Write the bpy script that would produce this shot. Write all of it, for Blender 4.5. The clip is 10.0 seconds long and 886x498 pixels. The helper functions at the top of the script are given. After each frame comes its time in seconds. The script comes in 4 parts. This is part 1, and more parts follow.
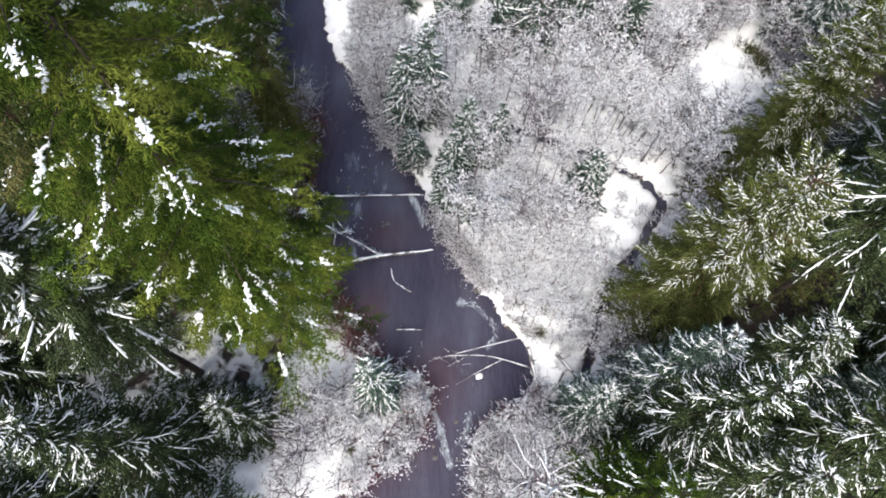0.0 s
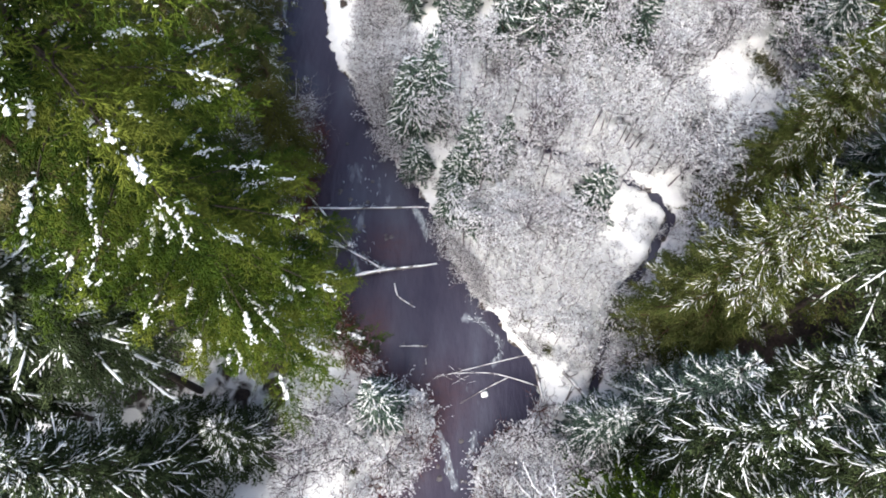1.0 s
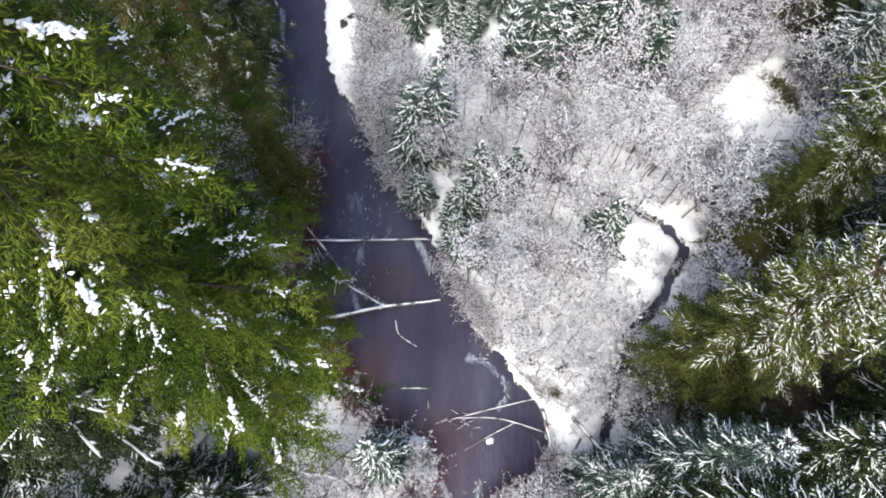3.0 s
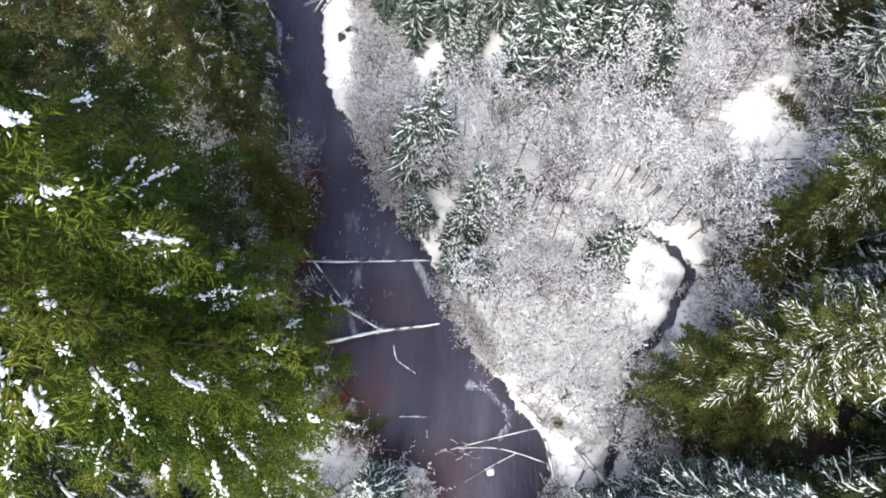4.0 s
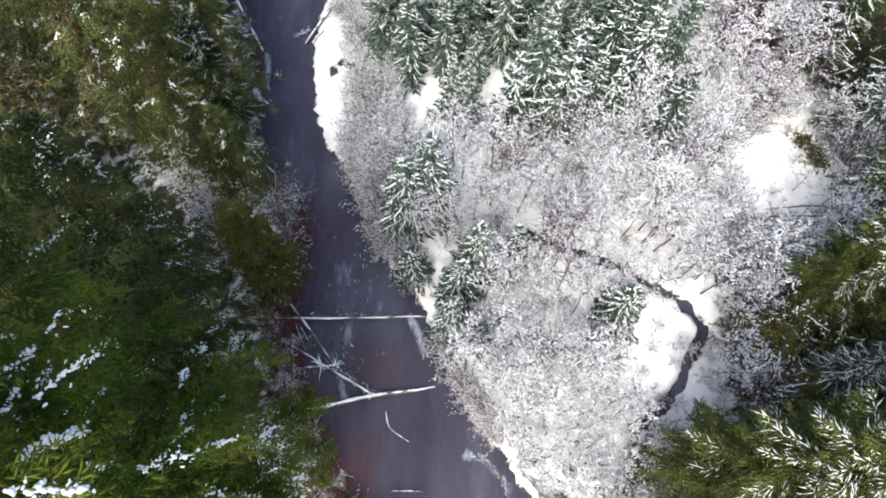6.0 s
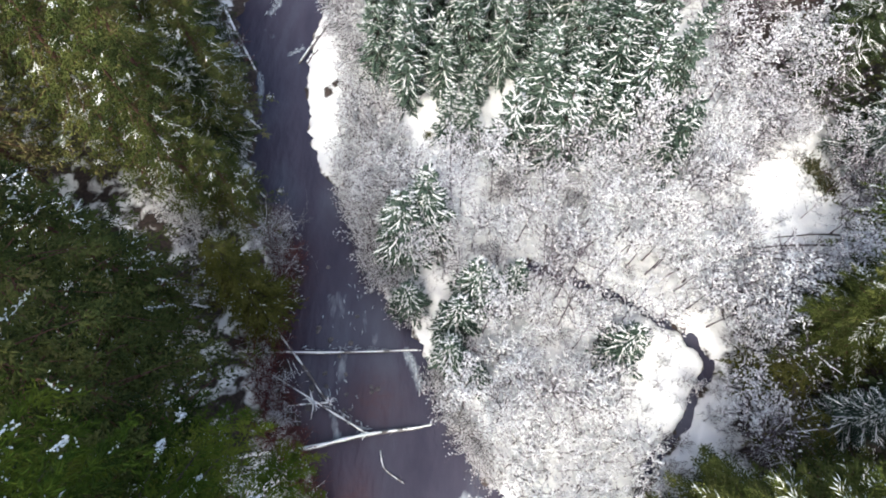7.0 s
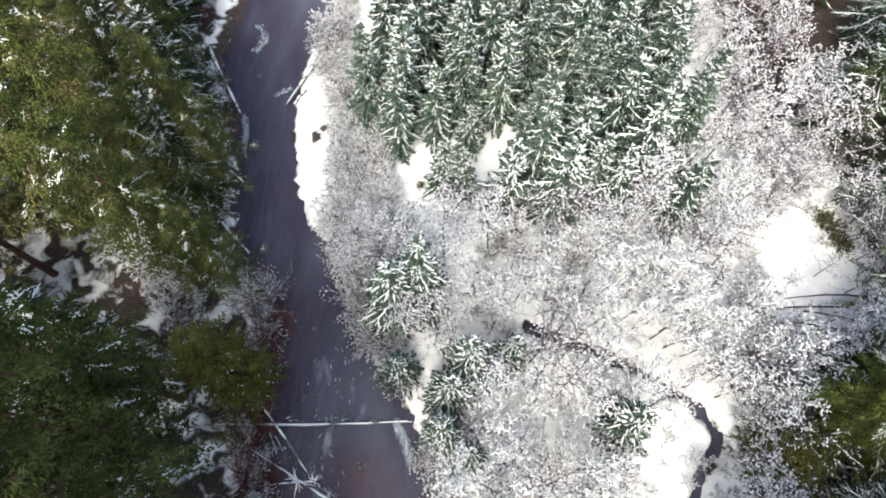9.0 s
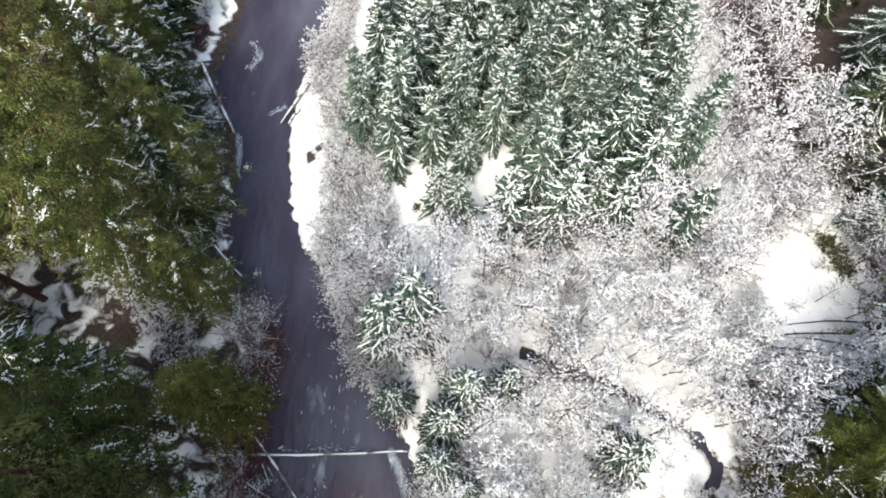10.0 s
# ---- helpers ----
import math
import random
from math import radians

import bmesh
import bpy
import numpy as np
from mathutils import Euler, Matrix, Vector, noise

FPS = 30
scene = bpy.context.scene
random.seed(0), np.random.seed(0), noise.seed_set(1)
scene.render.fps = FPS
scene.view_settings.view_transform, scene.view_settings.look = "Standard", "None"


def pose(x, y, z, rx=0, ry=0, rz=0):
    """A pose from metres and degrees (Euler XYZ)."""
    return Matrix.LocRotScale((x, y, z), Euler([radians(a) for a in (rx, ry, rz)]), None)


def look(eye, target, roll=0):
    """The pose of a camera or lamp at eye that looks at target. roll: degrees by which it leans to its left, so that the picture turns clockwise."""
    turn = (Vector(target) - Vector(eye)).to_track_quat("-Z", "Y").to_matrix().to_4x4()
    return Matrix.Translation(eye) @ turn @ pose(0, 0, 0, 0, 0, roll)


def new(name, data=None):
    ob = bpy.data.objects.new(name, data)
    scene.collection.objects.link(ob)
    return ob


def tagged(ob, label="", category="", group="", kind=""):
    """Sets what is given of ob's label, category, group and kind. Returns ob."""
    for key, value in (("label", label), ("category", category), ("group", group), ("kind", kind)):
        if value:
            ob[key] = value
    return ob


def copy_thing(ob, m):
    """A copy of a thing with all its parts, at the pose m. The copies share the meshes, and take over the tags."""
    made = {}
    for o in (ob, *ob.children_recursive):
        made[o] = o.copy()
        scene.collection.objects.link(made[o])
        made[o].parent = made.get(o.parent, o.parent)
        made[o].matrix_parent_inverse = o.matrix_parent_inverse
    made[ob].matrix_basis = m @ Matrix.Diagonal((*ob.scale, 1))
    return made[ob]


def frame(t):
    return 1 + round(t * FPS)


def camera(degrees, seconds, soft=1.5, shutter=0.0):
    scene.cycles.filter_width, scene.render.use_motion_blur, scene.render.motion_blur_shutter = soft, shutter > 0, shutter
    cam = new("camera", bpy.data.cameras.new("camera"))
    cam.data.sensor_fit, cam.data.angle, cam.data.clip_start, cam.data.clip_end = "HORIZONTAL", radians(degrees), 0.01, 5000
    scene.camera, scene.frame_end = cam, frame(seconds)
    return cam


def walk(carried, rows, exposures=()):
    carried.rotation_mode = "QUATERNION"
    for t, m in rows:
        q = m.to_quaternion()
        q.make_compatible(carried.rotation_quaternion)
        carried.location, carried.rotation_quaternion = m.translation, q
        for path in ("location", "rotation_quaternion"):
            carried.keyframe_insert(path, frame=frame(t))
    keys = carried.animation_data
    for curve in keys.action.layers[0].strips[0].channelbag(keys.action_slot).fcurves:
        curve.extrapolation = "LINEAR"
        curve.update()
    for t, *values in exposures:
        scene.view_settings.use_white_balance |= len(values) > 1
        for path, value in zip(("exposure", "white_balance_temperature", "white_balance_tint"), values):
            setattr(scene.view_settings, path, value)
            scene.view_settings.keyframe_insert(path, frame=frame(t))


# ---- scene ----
cam = camera(74.0, 10.0, soft=1.9)
PATH = [
    (0, 0.052, 0.043, 59.984, 23.522, -0.975, 2.163),
    (0.5, -0.200, 0.893, 59.665, 23.598, -0.957, 2.230),
    (1, -0.396, 1.785, 59.361, 23.663, -0.940, 2.294),
    (1.5, -0.546, 2.738, 59.064, 23.719, -0.926, 2.355),
    (2, -0.655, 3.770, 58.769, 23.766, -0.913, 2.413),
    (2.5, -0.729, 4.890, 58.472, 23.805, -0.904, 2.468),
    (4, -0.800, 8.851, 57.549, 23.872, -0.893, 2.615),
    (4.5, -0.788, 10.371, 57.232, 23.880, -0.896, 2.658),
    (5, -0.765, 11.981, 56.913, 23.881, -0.904, 2.698),
    (5.5, -0.732, 13.670, 56.598, 23.875, -0.917, 2.736),
    (7, -0.603, 19.035, 55.736, 23.824, -0.984, 2.832),
    (7.5, -0.553, 20.844, 55.505, 23.797, -1.017, 2.858),
    (8, -0.500, 22.614, 55.319, 23.765, -1.057, 2.882),
    (8.5, -0.445, 24.312, 55.192, 23.729, -1.103, 2.903),
    (9, -0.385, 25.896, 55.137, 23.689, -1.156, 2.922),
    (9.5, -0.320, 27.325, 55.169, 23.646, -1.215, 2.937),
    (10, -0.247, 28.551, 55.307, 23.600, -1.283, 2.951),
]
EXPOSURES = [(0.0, 1.16, 6080, 6), (2.5, 1.23, 6080, 6), (5.0, 1.36, 6120, 5), (7.5, 1.48, 6280, 3), (10.0, 1.60, 6450, 0)]
walk(cam, [(t, pose(*row)) for t, *row in PATH], EXPOSURES)

# ---- world, sun and exposure ----
SUN_UP, SUN_TURN = 52.0, 200.0
world = bpy.data.worlds.new("sky")
scene.world = world
world.use_nodes = True
wt = world.node_tree
sky = wt.nodes.new("ShaderNodeTexSky")
sky.sky_type = 'NISHITA'
sky.sun_disc = False
sky.sun_elevation, sky.sun_rotation = radians(SUN_UP), radians(SUN_TURN)
sky.air_density, sky.dust_density, sky.ozone_density = 1.0, 6.0, 0.6
wt.links.new(sky.outputs[0], wt.nodes["Background"].inputs[0])
wt.nodes["Background"].inputs[1].default_value = 0.15
sun_data = bpy.data.lights.new("sun", 'SUN')
sun_data.energy, sun_data.angle, sun_data.color = 1.1, radians(25), (1.0, 0.95, 0.86)
sun = new("sun", sun_data)
a, e = radians(SUN_TURN), radians(SUN_UP)
sun.matrix_basis = look((0, 0, 0), (-math.sin(a) * math.cos(e), -math.cos(a) * math.cos(e), -math.sin(e)))


# ---- materials ----
def material(name, ramp, scale=3.0, rough=0.8, bump=0.3, bump_scale=20.0, per_island=0.0, per_object=0.0, spec=0.3, detail=6.0):
    """A surface whose colour runs along a ramp by noise, with fine relief; ramp: colours from low to high."""
    m = bpy.data.materials.new(name)
    m.use_nodes = True
    t = m.node_tree
    n, ln = t.nodes, t.links
    b = n["Principled BSDF"]
    b.inputs["Roughness"].default_value = rough
    b.inputs["Specular IOR Level"].default_value = spec
    co = n.new("ShaderNodeTexCoord")
    no = n.new("ShaderNodeTexNoise")
    no.inputs["Scale"].default_value = scale
    no.inputs["Detail"].default_value = detail
    ln.new(co.outputs["Object"], no.inputs["Vector"])
    value = no.outputs["Fac"]
    if per_island or per_object:
        geo = n.new("ShaderNodeNewGeometry")
        inf = n.new("ShaderNodeObjectInfo")
        for out, amount in ((geo.outputs["Random Per Island"], per_island), (inf.outputs["Random"], per_object)):
            if amount:
                ma = n.new("ShaderNodeMath")
                ma.operation = 'MULTIPLY_ADD'
                ln.new(out, ma.inputs[0])
                ma.inputs[1].default_value = amount
                sub = n.new("ShaderNodeMath")
                sub.operation = 'SUBTRACT'
                ln.new(value, sub.inputs[0])
                sub.inputs[1].default_value = amount / 2
                ln.new(sub.outputs[0], ma.inputs[2])
                value = ma.outputs[0]
    cr = n.new("ShaderNodeValToRGB")
    el = cr.color_ramp.elements
    while len(el) < len(ramp):
        el.new(0.5)
    for i, c in enumerate(ramp):
        el[i].position = 0.28 + 0.44 * i / max(1, len(ramp) - 1)
        el[i].color = (*c, 1)
    ln.new(value, cr.inputs[0])
    ln.new(cr.outputs[0], b.inputs["Base Color"])
    if bump:
        nb = n.new("ShaderNodeTexNoise")
        nb.inputs["Scale"].default_value = bump_scale
        nb.inputs["Detail"].default_value = 5
        ln.new(co.outputs["Object"], nb.inputs["Vector"])
        bu = n.new("ShaderNodeBump")
        bu.inputs["Strength"].default_value = bump
        bu.inputs["Distance"].default_value = 0.1
        ln.new(nb.outputs["Fac"], bu.inputs["Height"])
        ln.new(bu.outputs[0], b.inputs["Normal"])
    return m


SNOW = material("snow", [(0.82, 0.83, 0.86), (0.87, 0.87, 0.88), (0.89, 0.89, 0.88)], 1.2, 0.65, 0.35, 6.0)
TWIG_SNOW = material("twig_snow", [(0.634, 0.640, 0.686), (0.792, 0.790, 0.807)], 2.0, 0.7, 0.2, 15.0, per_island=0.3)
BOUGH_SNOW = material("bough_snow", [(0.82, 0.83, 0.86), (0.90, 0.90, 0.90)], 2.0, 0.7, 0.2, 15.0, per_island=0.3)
BARK = material("bark", [(0.021, 0.015, 0.012), (0.051, 0.036, 0.028), (0.093, 0.072, 0.060)], 6.0, 0.9, 0.8, 18.0)
RED_BARK = material("red_bark", [(0.05, 0.022, 0.016), (0.10, 0.045, 0.034), (0.15, 0.08, 0.06)], 5.0, 0.9, 0.8, 14.0)
GREY_BARK = material("grey_bark", [(0.07, 0.06, 0.06), (0.16, 0.14, 0.14), (0.30, 0.28, 0.28)], 5.0, 0.85, 0.5, 20.0)
TWIG = material("twig_bark", [(0.043, 0.032, 0.039), (0.093, 0.072, 0.086), (0.153, 0.128, 0.152)], 3.0, 0.85, 0.0, per_island=0.5)
MAROON = material("maroon_twig", [(0.05, 0.012, 0.014), (0.11, 0.028, 0.028), (0.15, 0.06, 0.05)], 3.0, 0.8, 0.0, per_island=0.6)
FIR = material("fir_needles", [(0.014, 0.025, 0.004), (0.041, 0.068, 0.009), (0.086, 0.115, 0.015), (0.125, 0.144, 0.023)], 0.5, 0.9, 0.0, per_island=0.07, per_object=0.4, spec=0.05, detail=2.5)
DARK_FIR = material("dark_fir_needles", [(0.025, 0.035, 0.012), (0.071, 0.086, 0.025), (0.127, 0.132, 0.042), (0.181, 0.150, 0.067)], 0.4, 0.9, 0.0, per_island=0.10, per_object=0.25, spec=0.05, detail=2.5)
SPRUCE = material("spruce_needles", [(0.030, 0.048, 0.038), (0.070, 0.102, 0.080), (0.120, 0.158, 0.124)], 0.8, 0.85, 0.0, per_island=0.28, per_object=0.2, spec=0.08)
DARK_SPRUCE = material("dark_spruce_needles", [(0.015, 0.022, 0.010), (0.040, 0.055, 0.023), (0.072, 0.092, 0.039)], 0.6, 0.85, 0.0, per_island=0.28, per_object=0.25, spec=0.08)
CEDAR = material("cedar_sprays", [(0.026, 0.034, 0.009), (0.061, 0.075, 0.017), (0.107, 0.113, 0.036)], 0.5, 0.75, 0.0, per_island=0.28, per_object=0.2, spec=0.08)
ROCK = material("river_rock", [(0.04, 0.038, 0.04), (0.10, 0.09, 0.09), (0.17, 0.15, 0.15)], 2.5, 0.6, 0.6, 9.0)
FOAM = material("foam", [(0.22, 0.25, 0.28), (0.48, 0.51, 0.54)], 3.0, 0.5, 0.5, 12.0)
BRUSH = material("brush", [(0.03, 0.035, 0.012), (0.07, 0.075, 0.03), (0.12, 0.10, 0.05)], 3.0, 0.85, 0.0, per_island=0.5)
OLIVE = material("olive_sprays", [(0.045, 0.046, 0.011), (0.100, 0.100, 0.024), (0.160, 0.150, 0.045)], 0.5, 0.85, 0.0, per_island=0.2, per_object=0.1, spec=0.05)


def ground_material():
    m = material("snowy_ground", [(0.66, 0.66, 0.69), (0.77, 0.77, 0.78), (0.86, 0.86, 0.85)], 0.35, 0.75, 0.6, 2.2)
    n, ln = m.node_tree.nodes, m.node_tree.links
    b = n["Principled BSDF"]
    snow = b.inputs["Base Color"].links[0].from_socket
    # dark floor mask: litter on the banks, plus shade painted under the firs
    at = n.new("ShaderNodeAttribute")
    at.attribute_name = "bare"
    no = n.new("ShaderNodeTexNoise")
    no.inputs["Scale"].default_value, no.inputs["Detail"].default_value, no.inputs["Distortion"].default_value = 0.55, 12, 0.6
    co = n.new("ShaderNodeTexCoord")
    ln.new(co.outputs["Object"], no.inputs["Vector"])
    add = n.new("ShaderNodeMath")
    add.operation = 'ADD'
    ln.new(at.outputs["Fac"], add.inputs[0])
    ln.new(no.outputs["Fac"], add.inputs[1])
    cut = n.new("ShaderNodeMapRange")
    cut.inputs["From Min"].default_value, cut.inputs["From Max"].default_value = 1.00, 1.13
    ln.new(add.outputs[0], cut.inputs["Value"])
    soil_shade = n.new("ShaderNodeValToRGB")
    soil_shade.color_ramp.elements[0].position, soil_shade.color_ramp.elements[0].color = 0.35, (0.020, 0.015, 0.013, 1)
    soil_shade.color_ramp.elements[1].position, soil_shade.color_ramp.elements[1].color = 0.7, (0.062, 0.043, 0.036, 1)
    n2 = n.new("ShaderNodeTexNoise")
    n2.inputs["Scale"].default_value, n2.inputs["Detail"].default_value = 3.0, 8
    ln.new(co.outputs["Object"], n2.inputs["Vector"])
    ln.new(n2.outputs["Fac"], soil_shade.inputs[0])
    mix = n.new("ShaderNodeMix")
    mix.data_type = 'RGBA'
    ln.new(cut.outputs[0], mix.inputs[0])
    ln.new(snow, mix.inputs[6])
    ln.new(soil_shade.outputs[0], mix.inputs[7])
    ln.new(mix.outputs[2], b.inputs["Base Color"])
    return m


def water_material():
    m = bpy.data.materials.new("river_water")
    m.use_nodes = True
    n, ln = m.node_tree.nodes, m.node_tree.links
    b = n["Principled BSDF"]
    b.inputs["Roughness"].default_value = 0.22
    b.inputs["IOR"].default_value = 1.33
    co = n.new("ShaderNodeTexCoord")
    mp = n.new("ShaderNodeMapping")
    mp.inputs["Rotation"].default_value = (0, 0, radians(25))
    mp.inputs["Scale"].default_value = (1.0, 0.35, 1.0)
    ln.new(co.outputs["Object"], mp.inputs["Vector"])
    no = n.new("ShaderNodeTexNoise")
    no.inputs["Scale"].default_value, no.inputs["Detail"].default_value = 0.22, 6
    ln.new(mp.outputs[0], no.inputs["Vector"])
    cr = n.new("ShaderNodeValToRGB")
    stops = ((0.33, (0.030, 0.026, 0.044)), (0.5, (0.046, 0.043, 0.065)), (0.66, (0.070, 0.071, 0.098)))
    cr.color_ramp.elements.new(0.5)
    for el, (p, c) in zip(cr.color_ramp.elements, stops):
        el.position, el.color = p, (*c, 1)
    ln.new(no.outputs["Fac"], cr.inputs[0])
    # brown gravel showing through the shallows
    at = n.new("ShaderNodeAttribute")
    at.attribute_name = "shallow"
    n3 = n.new("ShaderNodeTexNoise")
    n3.inputs["Scale"].default_value, n3.inputs["Detail"].default_value = 1.6, 8
    ln.new(co.outputs["Object"], n3.inputs["Vector"])
    ma = n.new("ShaderNodeMath")
    ma.operation = 'MULTIPLY'
    ln.new(at.outputs["Fac"], ma.inputs[0])
    ln.new(n3.outputs["Fac"], ma.inputs[1])
    mix = n.new("ShaderNodeMix")
    mix.data_type = 'RGBA'
    ln.new(ma.outputs[0], mix.inputs[0])
    ln.new(cr.outputs[0], mix.inputs[6])
    mix.inputs[7].default_value = (0.075, 0.034, 0.034, 1)
    # white water: streaks along the current where the surface breaks
    fo = n.new("ShaderNodeAttribute")
    fo.attribute_name = "broken"
    n4 = n.new("ShaderNodeTexNoise")
    n4.inputs["Scale"].default_value, n4.inputs["Detail"].default_value, n4.inputs["Distortion"].default_value = 1.3, 9, 0.8
    ln.new(mp.outputs[0], n4.inputs["Vector"])
    sm = n.new("ShaderNodeMath")
    sm.operation = 'ADD'
    ln.new(fo.outputs["Fac"], sm.inputs[0])
    ln.new(n4.outputs["Fac"], sm.inputs[1])
    cut = n.new("ShaderNodeMapRange")
    cut.inputs["From Min"].default_value, cut.inputs["From Max"].default_value, cut.inputs["To Max"].default_value = 0.80, 1.35, 0.9
    ln.new(sm.outputs[0], cut.inputs["Value"])
    mf = n.new("ShaderNodeMix")
    mf.data_type = 'RGBA'
    ln.new(cut.outputs[0], mf.inputs[0])
    ln.new(mix.outputs[2], mf.inputs[6])
    mf.inputs[7].default_value = (0.42, 0.46, 0.50, 1)
    ln.new(mf.outputs[2], b.inputs["Base Color"])
    rip = n.new("ShaderNodeTexNoise")
    rip.inputs["Scale"].default_value, rip.inputs["Detail"].default_value = 1.5, 6
    ln.new(mp.outputs[0], rip.inputs["Vector"])
    bu = n.new("ShaderNodeBump")
    bu.inputs["Strength"].default_value, bu.inputs["Distance"].default_value = 0.8, 0.2
    ln.new(rip.outputs["Fac"], bu.inputs["Height"])
    ln.new(bu.outputs[0], b.inputs["Normal"])
    return m


GROUND, WATER = ground_material(), water_material()


# ---- mesh tools ----
class Geo:
    """Collects vertices and faces, many pieces at a time."""

    def __init__(self):
        self.v, self.f, self.n = [], [], 0

    def add(self, verts, faces):
        """verts (k, p, 3): k pieces of p points; faces: index lists into one piece."""
        verts = np.asarray(verts, float)
        k, p = verts.shape[:2]
        self.v.append(verts.reshape(-1, 3))
        base = self.n + np.arange(k)[:, None, None] * p
        for size in (3, 4):
            fs = [q for q in faces if len(q) == size]
            if fs:
                self.f.extend((base + np.array(fs)[None]).reshape(-1, size).tolist())
        self.n += k * p

    def tube(self, pts, radii, sides=6):
        pts, radii = np.asarray(pts, float), np.asarray(radii, float)
        d = np.gradient(pts, axis=0)
        d /= np.linalg.norm(d, axis=1)[:, None] + 1e-9
        ref = np.where(np.abs(d[:, 2:3]) > 0.9, [[1.0, 0, 0]], [[0, 0, 1.0]])
        s = np.cross(d, ref)
        s /= np.linalg.norm(s, axis=1)[:, None] + 1e-9
        u = np.cross(s, d)
        a = np.arange(sides) * 2 * np.pi / sides
        ring = pts[:, None] + radii[:, None, None] * (np.cos(a)[None, :, None] * s[:, None] + np.sin(a)[None, :, None] * u[:, None])
        k = len(pts)
        faces = [(i * sides + j, i * sides + (j + 1) % sides, (i + 1) * sides + (j + 1) % sides, (i + 1) * sides + j) for i in range(k - 1) for j in range(sides)]
        base = ring.reshape(1, -1, 3)
        ends = np.concatenate([base, pts[None, :1], pts[None, -1:]], axis=1)
        m = k * sides
        faces += [(m, (j + 1) % sides, j) for j in range(sides)] + [(m + 1, m - sides + j, m - sides + (j + 1) % sides) for j in range(sides)]
        self.add(ends, faces)

    def spindles(self, p, d, length, width, thick, belly=0.4):
        """Elongated solid clumps: from p along d, widest at belly."""
        p, d = np.asarray(p, float), np.asarray(d, float)
        d = d / (np.linalg.norm(d, axis=1)[:, None] + 1e-9)
        s = np.cross(d, [0, 0, 1.0])
        s /= np.linalg.norm(s, axis=1)[:, None] + 1e-6
        u = np.cross(s, d)
        length, width, thick = [np.broadcast_to(np.asarray(q, float), (len(p),))[:, None] for q in (length, width, thick)]
        c = p + d * length * belly
        v = np.stack([p, p + d * length, c + s * width - u * thick * 0.5, c + u * thick, c - s * width - u * thick * 0.5], axis=1)
        self.add(v, [(0, 3, 2), (0, 4, 3), (0, 2, 4), (1, 2, 3), (1, 3, 4), (1, 4, 2)])

    def spikes(self, p, d, length, width):
        """Thin twigs, thick at p and pointed at the end."""
        p, d = np.asarray(p, float), np.asarray(d, float)
        s = np.cross(d, [0.1, 0.2, 1.0])
        s /= np.linalg.norm(s, axis=1)[:, None] + 1e-6
        u = np.cross(s, d)
        self.add(np.stack([p + s * width, p - s * width * 0.5 + u * width * 0.87, p - s * width * 0.5 - u * width * 0.87, p + d * np.asarray(length)[:, None]], axis=1), [(0, 1, 3), (1, 2, 3), (2, 0, 3)])

    def lumps(self, p, d, length, width, thick):
        """Long rounded loaves that lie along d, with blunt ends."""
        p, d = np.asarray(p, float), np.asarray(d, float)
        d = d / (np.linalg.norm(d, axis=1)[:, None] + 1e-9)
        s = np.cross(d, [0, 0, 1.0])
        s /= np.linalg.norm(s, axis=1)[:, None] + 1e-6
        u = np.cross(s, d)
        length, width, thick = [np.broadcast_to(np.asarray(q, float), (len(p),))[:, None] for q in (length, width, thick)]
        rows = [p]
        for along, size in ((0.12, 0.75), (0.55, 1.0), (0.9, 0.62)):
            c = p + d * length * along
            rows += [c + s * width * size, c + u * thick * size, c - s * width * size, c - u * thick * 0.5 * size]
        rows.append(p + d * length)
        f = []
        for r in range(2):
            for j in range(4):
                a0, a1 = 1 + r * 4 + j, 1 + r * 4 + (j + 1) % 4
                f.append((a0, a1, a1 + 4, a0 + 4))
        f += [(0, 1 + (j + 1) % 4, 1 + j) for j in range(4)] + [(13, 9 + j, 9 + (j + 1) % 4) for j in range(4)]
        self.add(np.stack(rows, axis=1), f)

    def ragged(self, p, d, length, width, rng, rise=0.6):
        """Streaks of settled snow from p along d, each broken into small uneven chunks."""
        p, d = np.asarray(p, float), np.asarray(d, float)
        d = d / (np.linalg.norm(d, axis=1)[:, None] + 1e-9)
        k = len(p)
        length, width = [np.broadcast_to(np.asarray(q, float), (k,)) for q in (length, width)]
        n = np.clip((length / (width * 3.0)).astype(int), 1, 4)
        i = np.repeat(np.arange(k), n)
        u = rng.rand(len(i))
        w = width[i] * (0.45 + 0.75 * rng.rand(len(i))) * (1.1 - 0.5 * u)
        at = p[i] + d[i] * (u * length[i])[:, None] + rng.randn(len(i), 3) * (width[i] * 0.33)[:, None] * [1, 1, 0.3]
        self.spindles(at, d[i] + rng.randn(len(i), 3) * [0.45, 0.45, 0.15], w * (2.2 + 1.6 * rng.rand(len(i))), w, w * rise, 0.45)

    def mesh(self, name, mat, smooth=True):
        me = bpy.data.meshes.new(name)
        me.from_pydata(np.concatenate(self.v) if self.v else [], [], self.f)
        me.materials.append(mat)
        if smooth:
            me.polygons.foreach_set("use_smooth", [True] * len(me.polygons))
        me.update()
        return me


def part(name, geo, mat, parent, label="", smooth=True, kind=""):
    ob = new(name, geo.mesh(name, mat, smooth) if isinstance(geo, Geo) else geo)
    ob.parent = parent
    return tagged(ob, label, kind=kind)


def thing(name, label, category, group="", kind=""):
    return tagged(new(name), label, category, group, kind)


